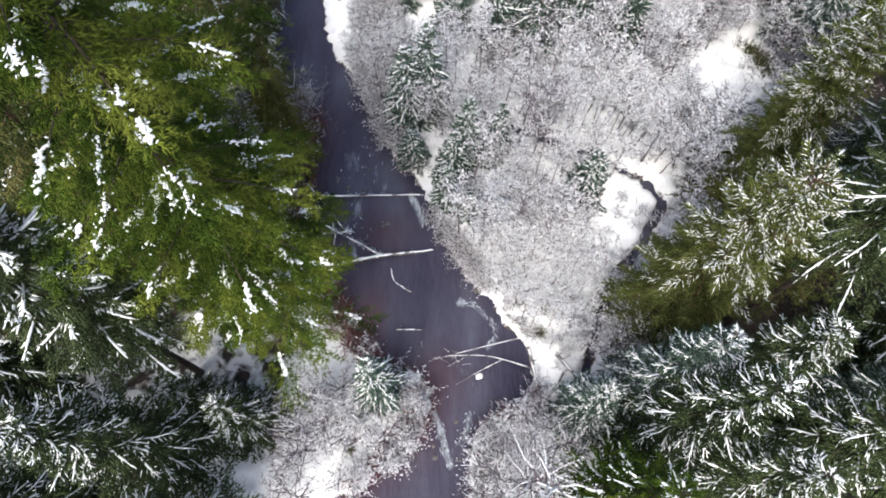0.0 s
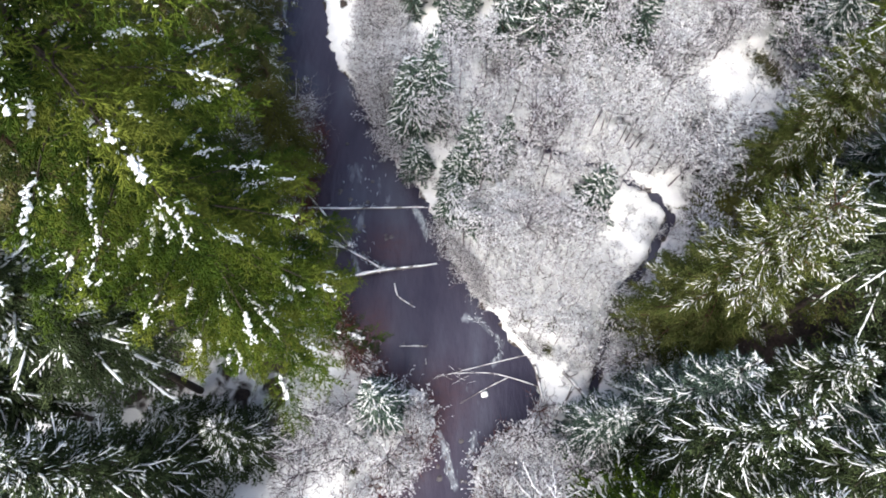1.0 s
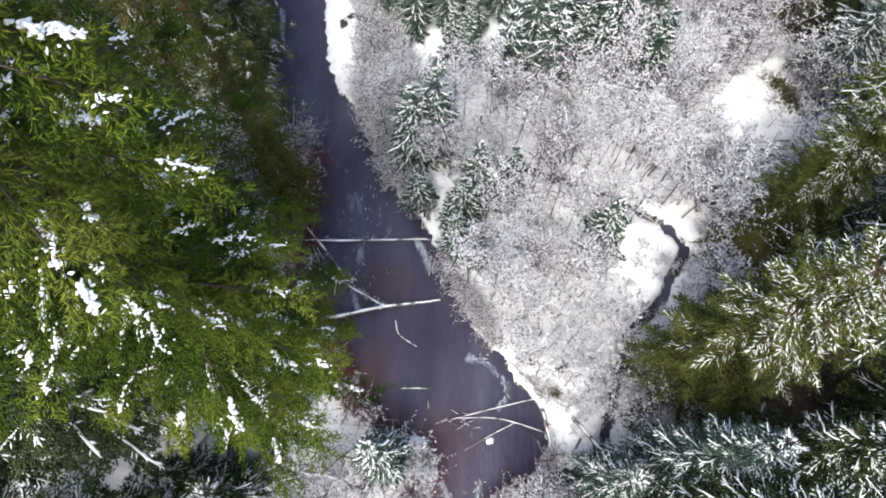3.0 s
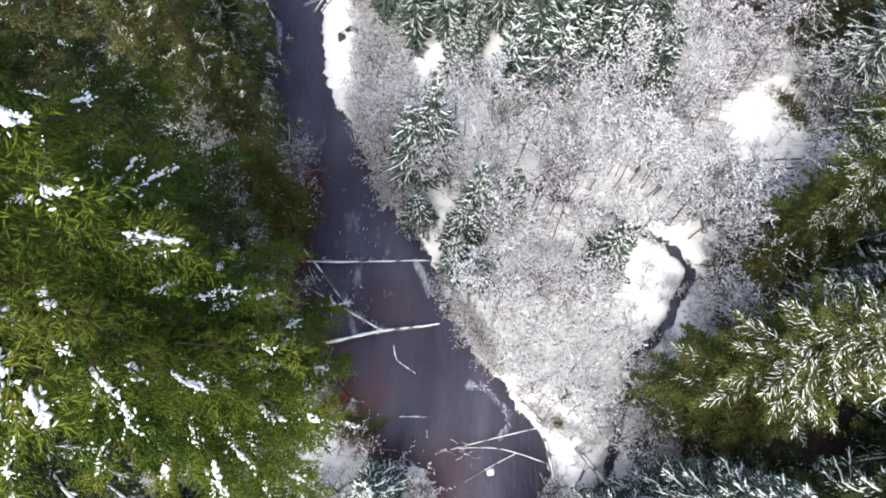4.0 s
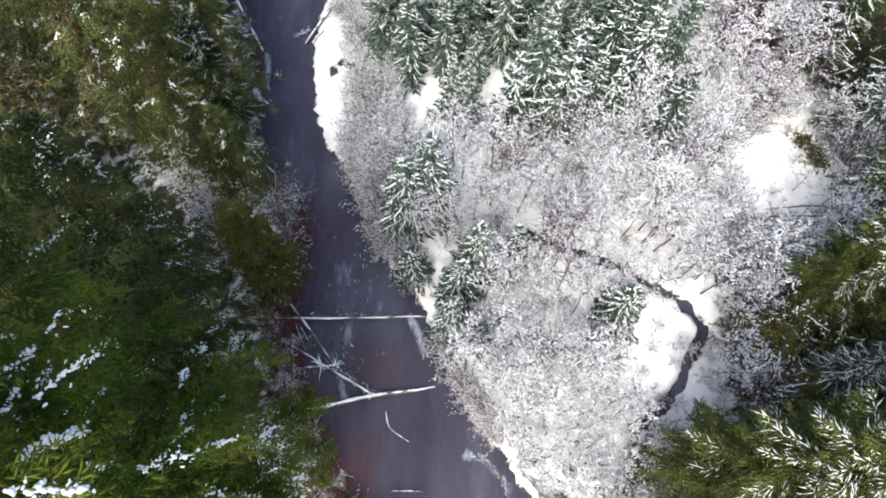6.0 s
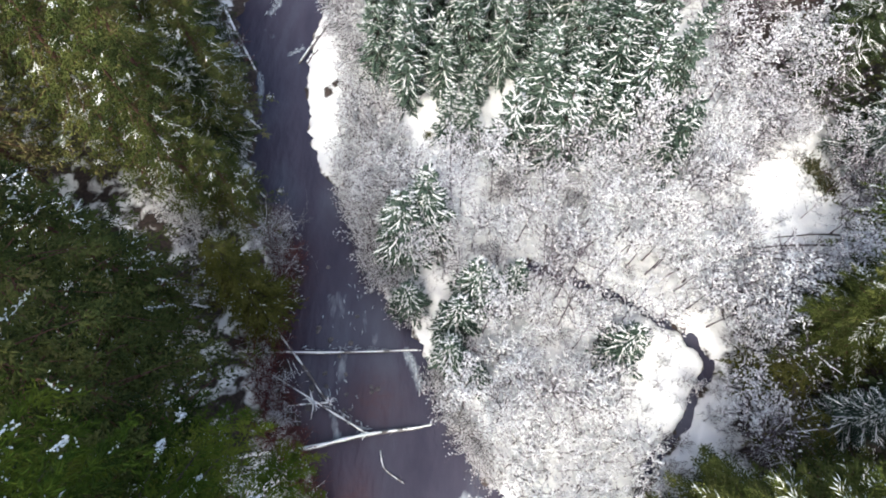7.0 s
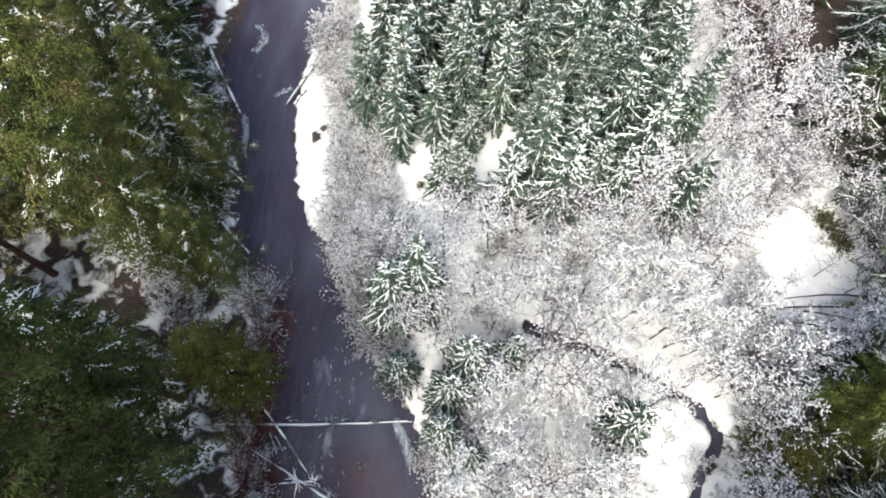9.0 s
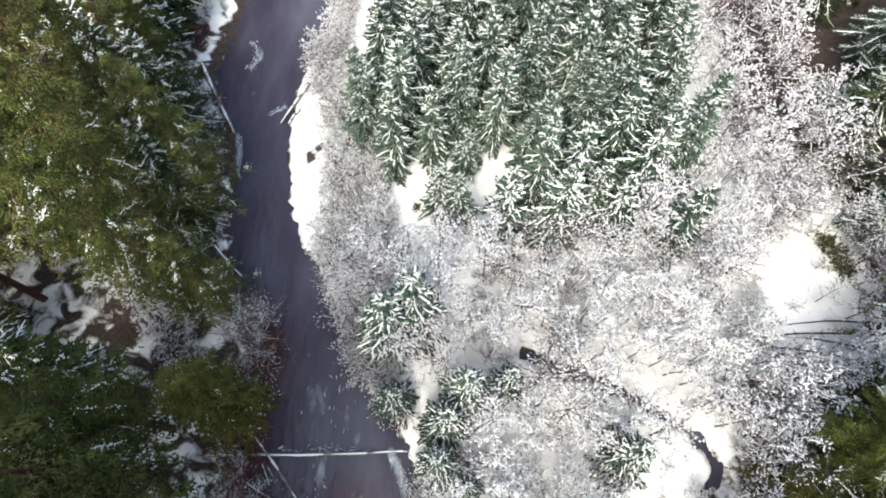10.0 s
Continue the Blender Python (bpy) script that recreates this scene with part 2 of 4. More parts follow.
# ---- the plan: river, creek and ground ----
RIGHT_BANK = [(30, -400), (12, -60), (3.8, -12), (3.6, 0.8), (3.9, 6.5), (7.0, 9.0), (9.6, 11.7), (9.1, 16), (7, 17.8), (5.6, 20.2), (3.7, 21.9), (0.4, 27.1), (-3, 34.4),
              (-5.1, 37), (-8.4, 41.1), (-10.2, 46.1), (-12.6, 50.0), (-15.2, 53.5), (-16.7, 58), (-17.6, 63), (-18.1, 67.3), (-17.4, 75), (-15.5, 85), (-14, 120), (10, 500)]
LEFT_BANK = [(-10, 500), (-25, 120), (-27, 82), (-27.6, 72.3), (-24.6, 66), (-23, 59.6), (-21.6, 50.3), (-16.4, 43.4), (-15.2, 40), (-15.6, 33), (-14.2, 27.6), (-10.8, 20.2),
             (-8.6, 18), (-7.4, 15), (-5, 13.4), (-1.8, 12.0), (-0.6, 8.2), (-2.6, 4.6), (-6.6, 1.0), (-11, -6), (-16, -60), (-10, -400)]
CREEK_BENDS = [(8, 42.2), (12, 41), (14.4, 40.2), (17.5, 39), (20.6, 37.2), (23.6, 35.4), (25.0, 33.0), (23.4, 29.8), (21.2, 26.2), (19, 23.6), (17.6, 20.5), (15.8, 15.5), (14.6, 11.5), (12, 9.6), (8, 8.6)]


def smooth_line(pts, steps=6):
    """A soft curve through points."""
    p = np.array([pts[0]] + list(pts) + [pts[-1]], float)
    out = []
    for i in range(1, len(p) - 2):
        for k in range(steps):
            u = k / steps
            out.append(0.5 * (2 * p[i] + (p[i + 1] - p[i - 1]) * u + (2 * p[i - 1] - 5 * p[i] + 4 * p[i + 1] - p[i + 2]) * u * u + (3 * p[i] - p[i - 1] - 3 * p[i + 1] + p[i + 2]) * u ** 3))
    out.append(p[-2])
    return np.array(out)


CREEK = smooth_line(CREEK_BENDS)
LEFT_EDGE, RIGHT_EDGE = smooth_line(LEFT_BANK), smooth_line(RIGHT_BANK)
RIVER = np.concatenate([smooth_line(RIGHT_BANK), smooth_line(LEFT_BANK)])


def line_distance(x, y, line, closed=False):
    x, y = np.asarray(x, float), np.asarray(y, float)
    q = np.concatenate([line, line[:1]]) if closed else line
    a0, d = q[:-1], np.diff(q, axis=0)
    px, py = x.ravel(), y.ravel()
    out = np.empty(px.size)
    for k in range(0, px.size, 4000):
        dx, dy = px[k:k + 4000, None] - a0[:, 0], py[k:k + 4000, None] - a0[:, 1]
        u = np.clip((dx * d[:, 0] + dy * d[:, 1]) / (d[:, 0] ** 2 + d[:, 1] ** 2 + 1e-9), 0, 1)
        out[k:k + 4000] = np.sqrt(((dx - u * d[:, 0]) ** 2 + (dy - u * d[:, 1]) ** 2).min(axis=1))
    return out.reshape(x.shape)


def inside(x, y, poly):
    x, y = np.asarray(x, float), np.asarray(y, float)
    q = np.asarray(poly, float)
    r = np.roll(q, -1, axis=0)
    run = np.where(r[:, 1] == q[:, 1], 1e-9, r[:, 1] - q[:, 1])
    px, py = x.ravel(), y.ravel()
    out = np.empty(px.size, bool)
    for k in range(0, px.size, 4000):
        u, v = px[k:k + 4000, None], py[k:k + 4000, None]
        out[k:k + 4000] = (((q[:, 1] > v) != (r[:, 1] > v)) & (u < (r[:, 0] - q[:, 0]) * (v - q[:, 1]) / run + q[:, 0])).sum(axis=1) % 2 == 1
    return out.reshape(x.shape)


def wave(x, y, scale, seed):
    """Soft uneven field from a few sines, about -1 to 1."""
    rng = np.random.RandomState(seed)
    z = np.zeros(np.shape(x))
    for i in range(7):
        th, k = rng.rand() * 6.28, (0.6 + 1.7 * rng.rand()) / scale
        z = z + np.sin((np.cos(th) * x + np.sin(th) * y) * k * 6.28 + rng.rand() * 6.28)
    return z / 3.2


def river_side(x, y):
    """Metres from the river's edge: outside plus, in the water minus."""
    d = line_distance(x, y, RIVER, True)
    return np.where(inside(x, y, RIVER), -d, d)


def ground_height(x, y):
    x, y = np.asarray(x, float), np.asarray(y, float)
    d = river_side(x, y) + 0.35 * wave(x, y, 3.0, 5)
    c = line_distance(x, y, CREEK) - np.where(y > 25, 0.36, 0.06 + 0.013 * y) - 0.34 * wave(x, y, 3.5, 8)
    z = np.where(d < 0, np.maximum(-1.2, d * 0.5), 0.75 * (1 - np.exp(-np.maximum(d, 0) / 0.7)) + 0.5 * (1 - np.exp(-np.maximum(d, 0) / 9)))
    z = z + np.where(d > 0, 0.12 * wave(x, y, 4, 2) + 0.3 * wave(x, y, 17, 3) * np.minimum(1, np.maximum(d, 0) / 10), 0)
    land = np.where(d > 0, np.maximum(z, 0.12 + 0.2 * np.minimum(d, 1)), z)
    cut = np.clip((c + 0.1) / 0.9, 0, 1)
    return np.where(c < 0.8, np.minimum(land, -0.3 + (land + 0.3) * cut * cut * (3 - 2 * cut)), land)


def spread(low, high, step, far):
    mid = list(np.arange(low, high + 0.01, step))
    up, down, s = [], [], step
    v, w = high, low
    while v < far:
        s *= 1.35
        v += s
        w -= s
        up.append(v)
        down.insert(0, w)
    return np.array(down + mid + up)


def sheet(name, xs, ys, height, mat, fields):
    gx, gy = np.meshgrid(xs, ys)
    z = height(gx, gy)
    me = bpy.data.meshes.new(name)
    nx, ny = len(xs), len(ys)
    i = (np.arange(ny - 1)[:, None] * nx + np.arange(nx - 1)[None]).ravel()
    me.from_pydata(np.stack([gx.ravel(), gy.ravel(), z.ravel()], 1), [], np.stack([i, i + 1, i + nx + 1, i + nx], 1).tolist())
    me.materials.append(mat)
    me.polygons.foreach_set("use_smooth", [True] * len(me.polygons))
    for key, fn in fields.items():
        me.attributes.new(key, 'FLOAT', 'POINT').data.foreach_set("value", np.asarray(fn(gx, gy), np.float32).ravel())
    me.update()
    return new(name, me)


def soil_and_shade(x, y):
    """Where dark earth and litter shows through the snow along the wet banks; under the dense firs it also paints in
    forest shade.
    """
    d = river_side(x, y)
    c = line_distance(x, y, CREEK)
    left = 1 / (1 + np.exp(np.clip((x + 13 + 0.28 * np.maximum(0, y - 30)) / 1.2, -50, 50))) * (1 / (1 + np.exp(np.clip(-(y - 6) / 2, -50, 50))))
    # shaded understory on the right, painted with the dark earth colour
    right = 1 / (1 + np.exp(np.clip(-(x - 24.8 - 0.10 * np.maximum(0, y - 30)) / 2.0, -50, 50))) * (1 - np.exp(-((x - 35) ** 2 / 70 + (y - 53) ** 2 / 160)))
    west = line_distance(x, y, LEFT_EDGE) < line_distance(x, y, RIGHT_EDGE)
    edge = np.where(west & (y > 12), 0.75 * np.exp(-np.maximum(d, 0) / 4.0), 0.60 * np.exp(-np.maximum(d, 0) / 0.45))
    patch = sum(np.exp(-((x - px) ** 2 + (y - py) ** 2) / (r * r)) for px, py, r in ((-15.4, 61.8, 0.8), (-15.0, 62.8, 0.8), (-14.2, 63.7, 0.8), (-13.2, 64.0, 0.7), (-12.5, 63.0, 0.8), (-12.2, 61.6, 0.8), (-13.0, 55.0, 0.6)))
    return np.clip(np.maximum.reduce([0.66 * np.minimum(1, patch), 0.60 * left, 0.80 * right, edge, 0.66 * np.exp(-np.maximum(0, c - 0.55) / 0.22)]), 0, 1)


def shallows(x, y):
    d = line_distance(x, y, LEFT_EDGE)
    return np.clip(1.1 * np.exp(-d / 1.3) * (y < 48) + 0.9 * np.exp(-((x + 6.5) ** 2 + (y - 28) ** 2) / 7) + 0.6 * np.exp(-((x - 0) ** 2 + (y - 12) ** 2) / 8) + 0.9 * np.exp(-((x + 7.2) ** 2 / 2.5 + (y - 17.5) ** 2 / 14)), 0, 1.5)


RIFFLES = [  # line, half width, strength
    ([(-3.9, 32.7), (-3.0, 31.2), (-2.3, 29.4)], 0.45, 0.75), ([(2.0, 20.0), (3.4, 19.9), (4.6, 19.0), (5.6, 17.8), (5.8, 16.4), (5.2, 15.2)], 0.6, 0.46),
    ([(-0.2, 8.2), (0.5, 7.0), (1.0, 5.4), (1.6, 3.6)], 0.5, 0.6), ([(3.4, 8.6), (3.2, 7.0), (2.6, 5.6)], 0.4, 0.5), ([(-23.8, 65.2), (-23.2, 62.8), (-22.6, 59.6)], 0.5, 0.6),
    ([(-24.6, 78.4), (-23.6, 77.4), (-23.3, 76), (-24.0, 74.6)], 0.5, 0.6), ([(-20.8, 68.2), (-19.2, 69.2)], 0.4, 0.55), ([(-11.2, 28.6), (-10.3, 26.6), (-9.4, 24.6)], 0.5, 0.48), ([(-7.5, 25.6), (-8.2, 23.6)], 0.3, 0.4),
    ([(-11.6, 38), (-10.6, 34), (-10.0, 30)], 1.1, 0.33), ([(-8.8, 38), (-8.0, 35), (-7.0, 33.4)], 0.7, 0.30), ([(1.8, 13.4), (3.6, 11.4), (2.0, 8.8)], 0.7, 0.30), ([(-24.5, 72), (-22, 70)], 0.5, 0.35),
]


def broken_water(x, y):
    return np.maximum.reduce([k * np.exp(-(line_distance(x, y, smooth_line(q)) / w) ** 2) for q, w, k in RIFFLES])


ground = tagged(sheet("ground", spread(-44, 52, 0.42, 2500), spread(-4, 92, 0.42, 2500), ground_height, GROUND, {"bare": soil_and_shade}), "snow-covered forest floor with dark litter along the banks", "ground", kind="structure")
water = tagged(sheet("water", spread(-32, 14, 0.4, 2500), spread(-6, 90, 0.4, 2500), lambda x, y: x * 0, WATER, {"shallow": shallows, "broken": broken_water}), "dark purplish river water with brown shallows", "water", kind="structure")


def level(x, y):
    return float(ground_height(np.array([float(x)]), np.array([float(y)]))[0])


# ---- conifers ----
def conifer(name, label, needles, bark, seed, height, radius, crown_from=0.15, per_metre=9.0, twigs=9, clump=0.34, droop=0.35, snowy=0.7,
            snow_size=0.16, shape=0.8, fork=True, ragged=0.25, streaks=4, slim=0.15, inner=0.22, fans=0, split=False, one_sided=0.0):
    """A conifer: trunk, limbs, needle clumps along every limb, and snow that lies on them."""
    rng = np.random.RandomState(seed)
    root = thing(name, label, "tree", "conifers")
    g = Geo()
    zs = np.linspace(-0.6, height * 0.99, 9)
    wob = np.cumsum(rng.randn(9, 2) * 0.03, axis=0)
    girth = height * 0.011
    g.tube(np.column_stack([wob, zs]), girth * (1.02 - zs / height) + 0.02, 8)
    part("trunk", g, bark, root)
    limbs, needle, snow = Geo(), Geo(), Geo()
    n = int(per_metre * height * (1 - crown_from))
    z0 = height * (crown_from + (1 - crown_from) * (np.arange(n) / n) ** 0.92)
    az = np.arange(n) * 2.39996 + rng.randn(n) * 0.35
    rel = (height - z0) / (height * (1 - crown_from))
    length = radius * (np.minimum(1, rel * 1.02 + 0.03) ** shape) * (1 + ragged * rng.randn(n)).clip(0.45, 1.5)
    length *= np.where(rel > 0.8, 0.75 + 0.25 * rng.rand(n), 1)
    length *= 1 - one_sided * np.maximum(0, -np.sin(az + 0.25))
    for i in range(n):
        if split:
            needle, snow = Geo(), Geo()
        L, out = length[i], np.array([math.cos(az[i]), math.sin(az[i]), 0])
        side = np.array([-out[1], out[0], 0])
        rise = (0.55 - 0.75 * rel[i]) * L * 0.5
        s = np.linspace(0, 1, 5)
        bend = side * (0.12 * L * rng.randn())
        line = np.array([0, 0, z0[i]]) + out * (s * L)[:, None] + bend * (s ** 2)[:, None] + np.array([0, 0, 1.0]) * (rise * s - droop * L * s ** 2 + 0.12 * L * np.maximum(0, s - 0.75))[:, None]
        limbs.tube(line[:4], 0.01 + 0.010 * L * (1 - s[:4]), 3)
        m = max(4, int(twigs * (0.45 + 0.55 * L / radius)))
        u = inner + (1 - inner) * (np.arange(m) + rng.rand(m) * 0.7) / m
        at = np.column_stack([np.interp(u, s, line[:, k]) for k in range(3)])
        sg = np.where(np.arange(m) % 2, 1.0, -1.0)[:, None]
        ang = (0.95 - 0.6 * u)[:, None] + 0.2 * rng.randn(m, 1)
        d = out * np.cos(ang) + side * sg * np.sin(ang) + np.column_stack([np.zeros((m, 2)), -0.28 + 0.22 * rng.randn(m)])
        tl = clump * (0.75 + 0.6 * rng.rand(m)) * (0.6 + 1.5 * L / radius * (1.1 - u))
        if fans:
            q = 4 + int(fans * L / radius)
            ub = 0.12 + 0.86 * (np.arange(q) + 0.6 * rng.rand(q)) / q
            ab = np.column_stack([np.interp(ub, s, line[:, k]) for k in range(3)])
            sb = np.where(np.arange(q) % 2, 1.0, -1.0)[:, None]
            open_ = (1.05 - 0.35 * ub)[:, None] + 0.15 * rng.randn(q, 1)
            db = out * np.cos(open_) + side * sb * np.sin(open_) + np.column_stack([np.zeros((q, 2)), -0.42 + 0.14 * rng.randn(q)])
            ab[:, 2] += 0.16 * rng.randn(q)
            lb = (0.10 + 0.26 * (1 - ub) ** 0.7) * L * (0.55 + 0.8 * rng.rand(q))
            r = max(4, twigs // 6)
            v = np.tile((np.arange(r) + 0.5) / r, q) + rng.rand(q * r) * 0.1
            j = np.repeat(np.arange(q), r)
            at = ab[j] + db[j] * (v * lb[j])[:, None] + np.column_stack([np.zeros((q * r, 2)), -0.10 * lb[j] * v ** 2])
            sg = np.where(np.arange(q * r) % 2, 1.0, -1.0)[:, None]
            cr = np.cross(db[j], [0, 0, 1.0])
            d = db[j] * 0.8 + cr * sg * (0.5 + 0.4 * rng.randn(q * r, 1)) + rng.randn(q * r, 3) * [0.45, 0.45, 0.4]
            at += rng.randn(q * r, 3) * [0.07, 0.07, 0.05]
            tl = clump * (0.7 + 0.7 * rng.rand(q * r)) * (1.25 - 0.5 * v)
            m = q * r
        needle.spindles(at, d, tl, tl * slim, tl * slim * 0.6, 0.45)
        if fork:
            mid = at + d * (tl * 0.5)[:, None]
            d2 = d + side * sg * 0.5 + rng.randn(m, 3) * 0.35
            needle.spindles(mid, d2, tl * 0.7, tl * slim * 0.8, tl * slim * 0.5, 0.45)
            d3 = out * 0.9 + rng.randn(m, 3) * 0.4
            needle.spindles(mid, d3, tl * 0.7, tl * slim * 0.8, tl * slim * 0.5, 0.45)
        if (fans or snowy < 0.2) and rng.rand() < snowy * (1 if fans else 1.3):
            for _ in range(1 + int(rng.rand() < 0.45)):
                run = min(0.45 * L, 0.4 + 1.3 * rng.rand() ** 1.5)
                u0 = rng.uniform(0.4, max(0.45, 0.97 - run / L * 0.8))
                nb = int(run / 0.03) + 4
                v = np.sort(rng.rand(nb))
                us = u0 + v * run / L
                sway = 0.10 * np.sin(v * rng.uniform(2, 7) + rng.uniform(0, 6))
                broad = snow_size * (0.4 + 0.8 * rng.rand())
                hump = np.sin(np.pi * (0.10 + 0.80 * v)) * (0.65 + 0.35 * np.sin(v * rng.uniform(6, 16) + rng.uniform(0, 6)))
                ps = np.column_stack([np.interp(us, s, line[:, q]) for q in range(3)]) + side * (sway + 0.45 * broad * hump * rng.randn(nb))[:, None] + np.array([0, 0, 0.24])
                w = broad * (0.25 + 0.35 * hump) * (0.5 + 0.8 * rng.rand(nb))
                dirs = np.tile(line[4] - line[1], (nb, 1)) / L + rng.randn(nb, 3) * [0.8, 0.8, 0.1]
                snow.lumps(ps, dirs, w * 1.9 + 0.04, w, w * 0.7)
                fl = rng.randint(6, 18)
                at_ = ps[rng.randint(0, nb, fl)] + rng.randn(fl, 3) * [0.2, 0.2, 0.03] - np.array([0, 0, 0.05])
                snow.lumps(at_, rng.randn(fl, 3) * [1, 1, 0.15], 0.07 + 0.14 * rng.rand(fl), 0.02 + 0.03 * rng.rand(fl), 0.025)
        elif not fans and snowy >= 0.2 and rng.rand() < snowy:
            cover = 0.35 + 0.65 * rng.rand()
            k = rng.randint(1, max(2, streaks))
            us = np.sort(1.0 - cover * 0.75 * rng.rand(k))
            w = snow_size * (0.7 + 0.6 * rng.rand(k)) * (0.55 + 0.6 * L / radius)
            ps = np.column_stack([np.interp(us - 0.12, s, line[:, q]) for q in range(3)]) + np.array([0, 0, 0.04])
            pe = np.column_stack([np.interp(np.minimum(1, us + 0.12), s, line[:, q]) for q in range(3)])
            if streaks:
                run = np.minimum(1.2, 0.26 * L + 0.2) * (0.6 + 0.7 * rng.rand(k))
                snow.lumps(ps, pe - ps + out * 0.15 + np.array([0, 0, 0.02]), run, w * 0.75, w * 0.6)
                snow.ragged(ps, pe - ps + out * 0.15, run, w * 0.8, rng)
            pick = rng.rand(m) < snowy * 0.75
            if pick.any():
                kk = int(pick.sum())
                snow.spindles(at[pick] + d[pick] * (tl[pick] * 0.15)[:, None] + np.array([0, 0, 0.05]), d[pick] + np.array([0, 0, 0.08]), tl[pick] * (0.45 + 0.5 * rng.rand(kk)), w.mean() * (0.3 + 0.4 * rng.rand(kk)), w.mean() * 0.4)
        if split:
            bough = part("bough", needle, needles, root, kind="stuff")
            if snow.n:
                part("snow", snow, BOUGH_SNOW, bough, "patch of settled snow", kind="stuff")
            needle, snow = Geo(), Geo()
    part("limbwork", limbs, bark, root, kind="stuff")
    if needle.n:
        part("foliage", needle, needles, root, kind="stuff")
    if snow.n:
        part("snow", snow, BOUGH_SNOW, root, "patches of settled snow", kind="stuff")
    return root


def spruce(name, label, needles, bark, seed, height, radius, foot=0.06, gap=0.8, arms=6, droop=0.30, laid=0.9, ridge=0.12, fingers=6, shape=0.85, ragged=0.16, low_snow=1.0, broad=0.34, fine=1.0, tufts=0):
    """A spruce in whorls: every bough a lance-shaped spray of needles with a ridge of snow on its back and snowy side fingers.
    low_snow: how much of the snow the lowest boughs keep."""
    rng = np.random.RandomState(seed)
    root = thing(name, label, "tree", "conifers")
    g = Geo()
    zs = np.linspace(-0.6, height * 0.99, 9)
    wob = np.cumsum(rng.randn(9, 2) * 0.03, axis=0)
    g.tube(np.column_stack([wob, zs]), height * 0.010 * (1.02 - zs / height) + 0.02, 7)
    part("trunk", g, bark, root)
    limbs, needle, snow = Geo(), Geo(), Geo()
    up = np.array([0, 0, 1.0])
    z, turn = height * foot, rng.rand() * 6.28
    while z < height * 0.985:
        rel = (height - z) / (height * (1 - foot))
        n = arms if rel > 0.12 else 4
        turn += 0.55 + 0.3 * rng.rand()
        for i in range(n):
            az = turn + i * 6.2832 / n + 0.2 * rng.randn()
            L = radius * min(1, rel * 1.03 + 0.06) ** shape * min(1.5, max(0.5, 1 + ragged * rng.randn()))
            out = np.array([math.cos(az), math.sin(az), 0])
            side = np.array([-out[1], out[0], 0])
            u6 = np.linspace(0, 1, 6)
            rise = 0.75 * (1 - rel) ** 2 + 0.10 * rng.randn() * rel
            line = up * (z + gap * 0.35 * rng.randn()) + out * (u6 * L)[:, None] + side * (0.08 * L * rng.randn() * u6 ** 2)[:, None] + up * (L * (rise * u6 - droop * rel * u6 ** 2 + 0.10 * np.maximum(0, u6 - 0.7)))[:, None]
            limbs.tube(line[:4], 0.012 + 0.012 * L * (1 - u6[:4]), 3)

            def on(u):
                return np.column_stack([np.interp(u, u6, line[:, k]) for k in range(3)])

            m = 6 + int(3.6 * L / fine)
            u = 0.10 + 0.86 * (np.arange(m) + 0.5 * rng.rand(m)) / m
            sg = np.where(np.arange(m) % 2, 1.0, -1.0)
            ang = 1.0 - 0.45 * u + 0.15 * rng.randn(m)
            d = out * np.cos(ang)[:, None] + side * (sg * np.sin(ang))[:, None] + up * (-0.22 + 0.12 * rng.randn(m))[:, None]
            tl = (0.22 + broad * L * (1 - u) ** 0.75 * np.minimum(1, 0.45 + 2.2 * u)) * (0.75 + 0.5 * rng.rand(m))
            at = on(u)
            if tufts:
                needle.spindles(at, d, tl, 0.05, 0.04, 0.45)
                j = np.repeat(np.arange(m), tufts)
                v = (np.tile(np.arange(tufts), m) + rng.rand(m * tufts)) / tufts
                turned = np.cross(d[j], up) * np.where(np.arange(m * tufts) % 2, 0.7, -0.7)[:, None]
                bit = (0.16 + 0.22 * tl[j] / tufts ** 0.5) * (0.7 + 0.6 * rng.rand(m * tufts))
                needle.spindles(at[j] + d[j] * (v * tl[j])[:, None] + rng.randn(m * tufts, 3) * 0.03, d[j] + turned + rng.randn(m * tufts, 3) * 0.3, bit, bit * 0.24, bit * 0.16, 0.5)
            else:
                needle.spindles(at, d, tl, (0.07 + 0.07 * tl) * fine, (0.05 + 0.03 * tl) * fine, 0.45)
                needle.spindles(at + d * (tl * 0.35)[:, None], d + out * 0.55 + rng.randn(m, 3) * 0.2, tl * 0.65, (0.06 + 0.06 * tl) * fine, (0.04 + 0.02 * tl) * fine, 0.5)
            needle.spindles(at - up * 0.04, out * 0.5 - up * 0.9 + rng.randn(m, 3) * 0.3, 0.18 + 0.22 * tl, 0.06 + 0.04 * tl, 0.05, 0.4)
            needle.spindles(line[4:5], line[5:6] - line[4:5], 0.25 * L + 0.12, 0.09, 0.06, 0.4)
            if rng.rand() > laid * (low_snow + (1 - low_snow) * (1 - rel)):
                continue
            v = np.linspace(0.15 + 0.25 * rng.rand(), 1.0, 5)
            w = ridge * np.array([0.35, 0.85, 1.0, 0.8, 0.3]) * (0.6 + 0.6 * rng.rand(5))
            if ridge > 0.045:
                snow.tube(on(v) + up * (0.06 + 0.3 * ridge) + side * (0.03 * rng.randn(5))[:, None], w, 4)
            k = max(2, int((1.3 if ridge > 0.045 else 3.4) * L))
            v = 0.3 + 0.65 * rng.rand(k)
            lie = np.tile(line[5] - line[2], (k, 1)) / L + rng.randn(k, 3) * [0.3, 0.3, 0.05]
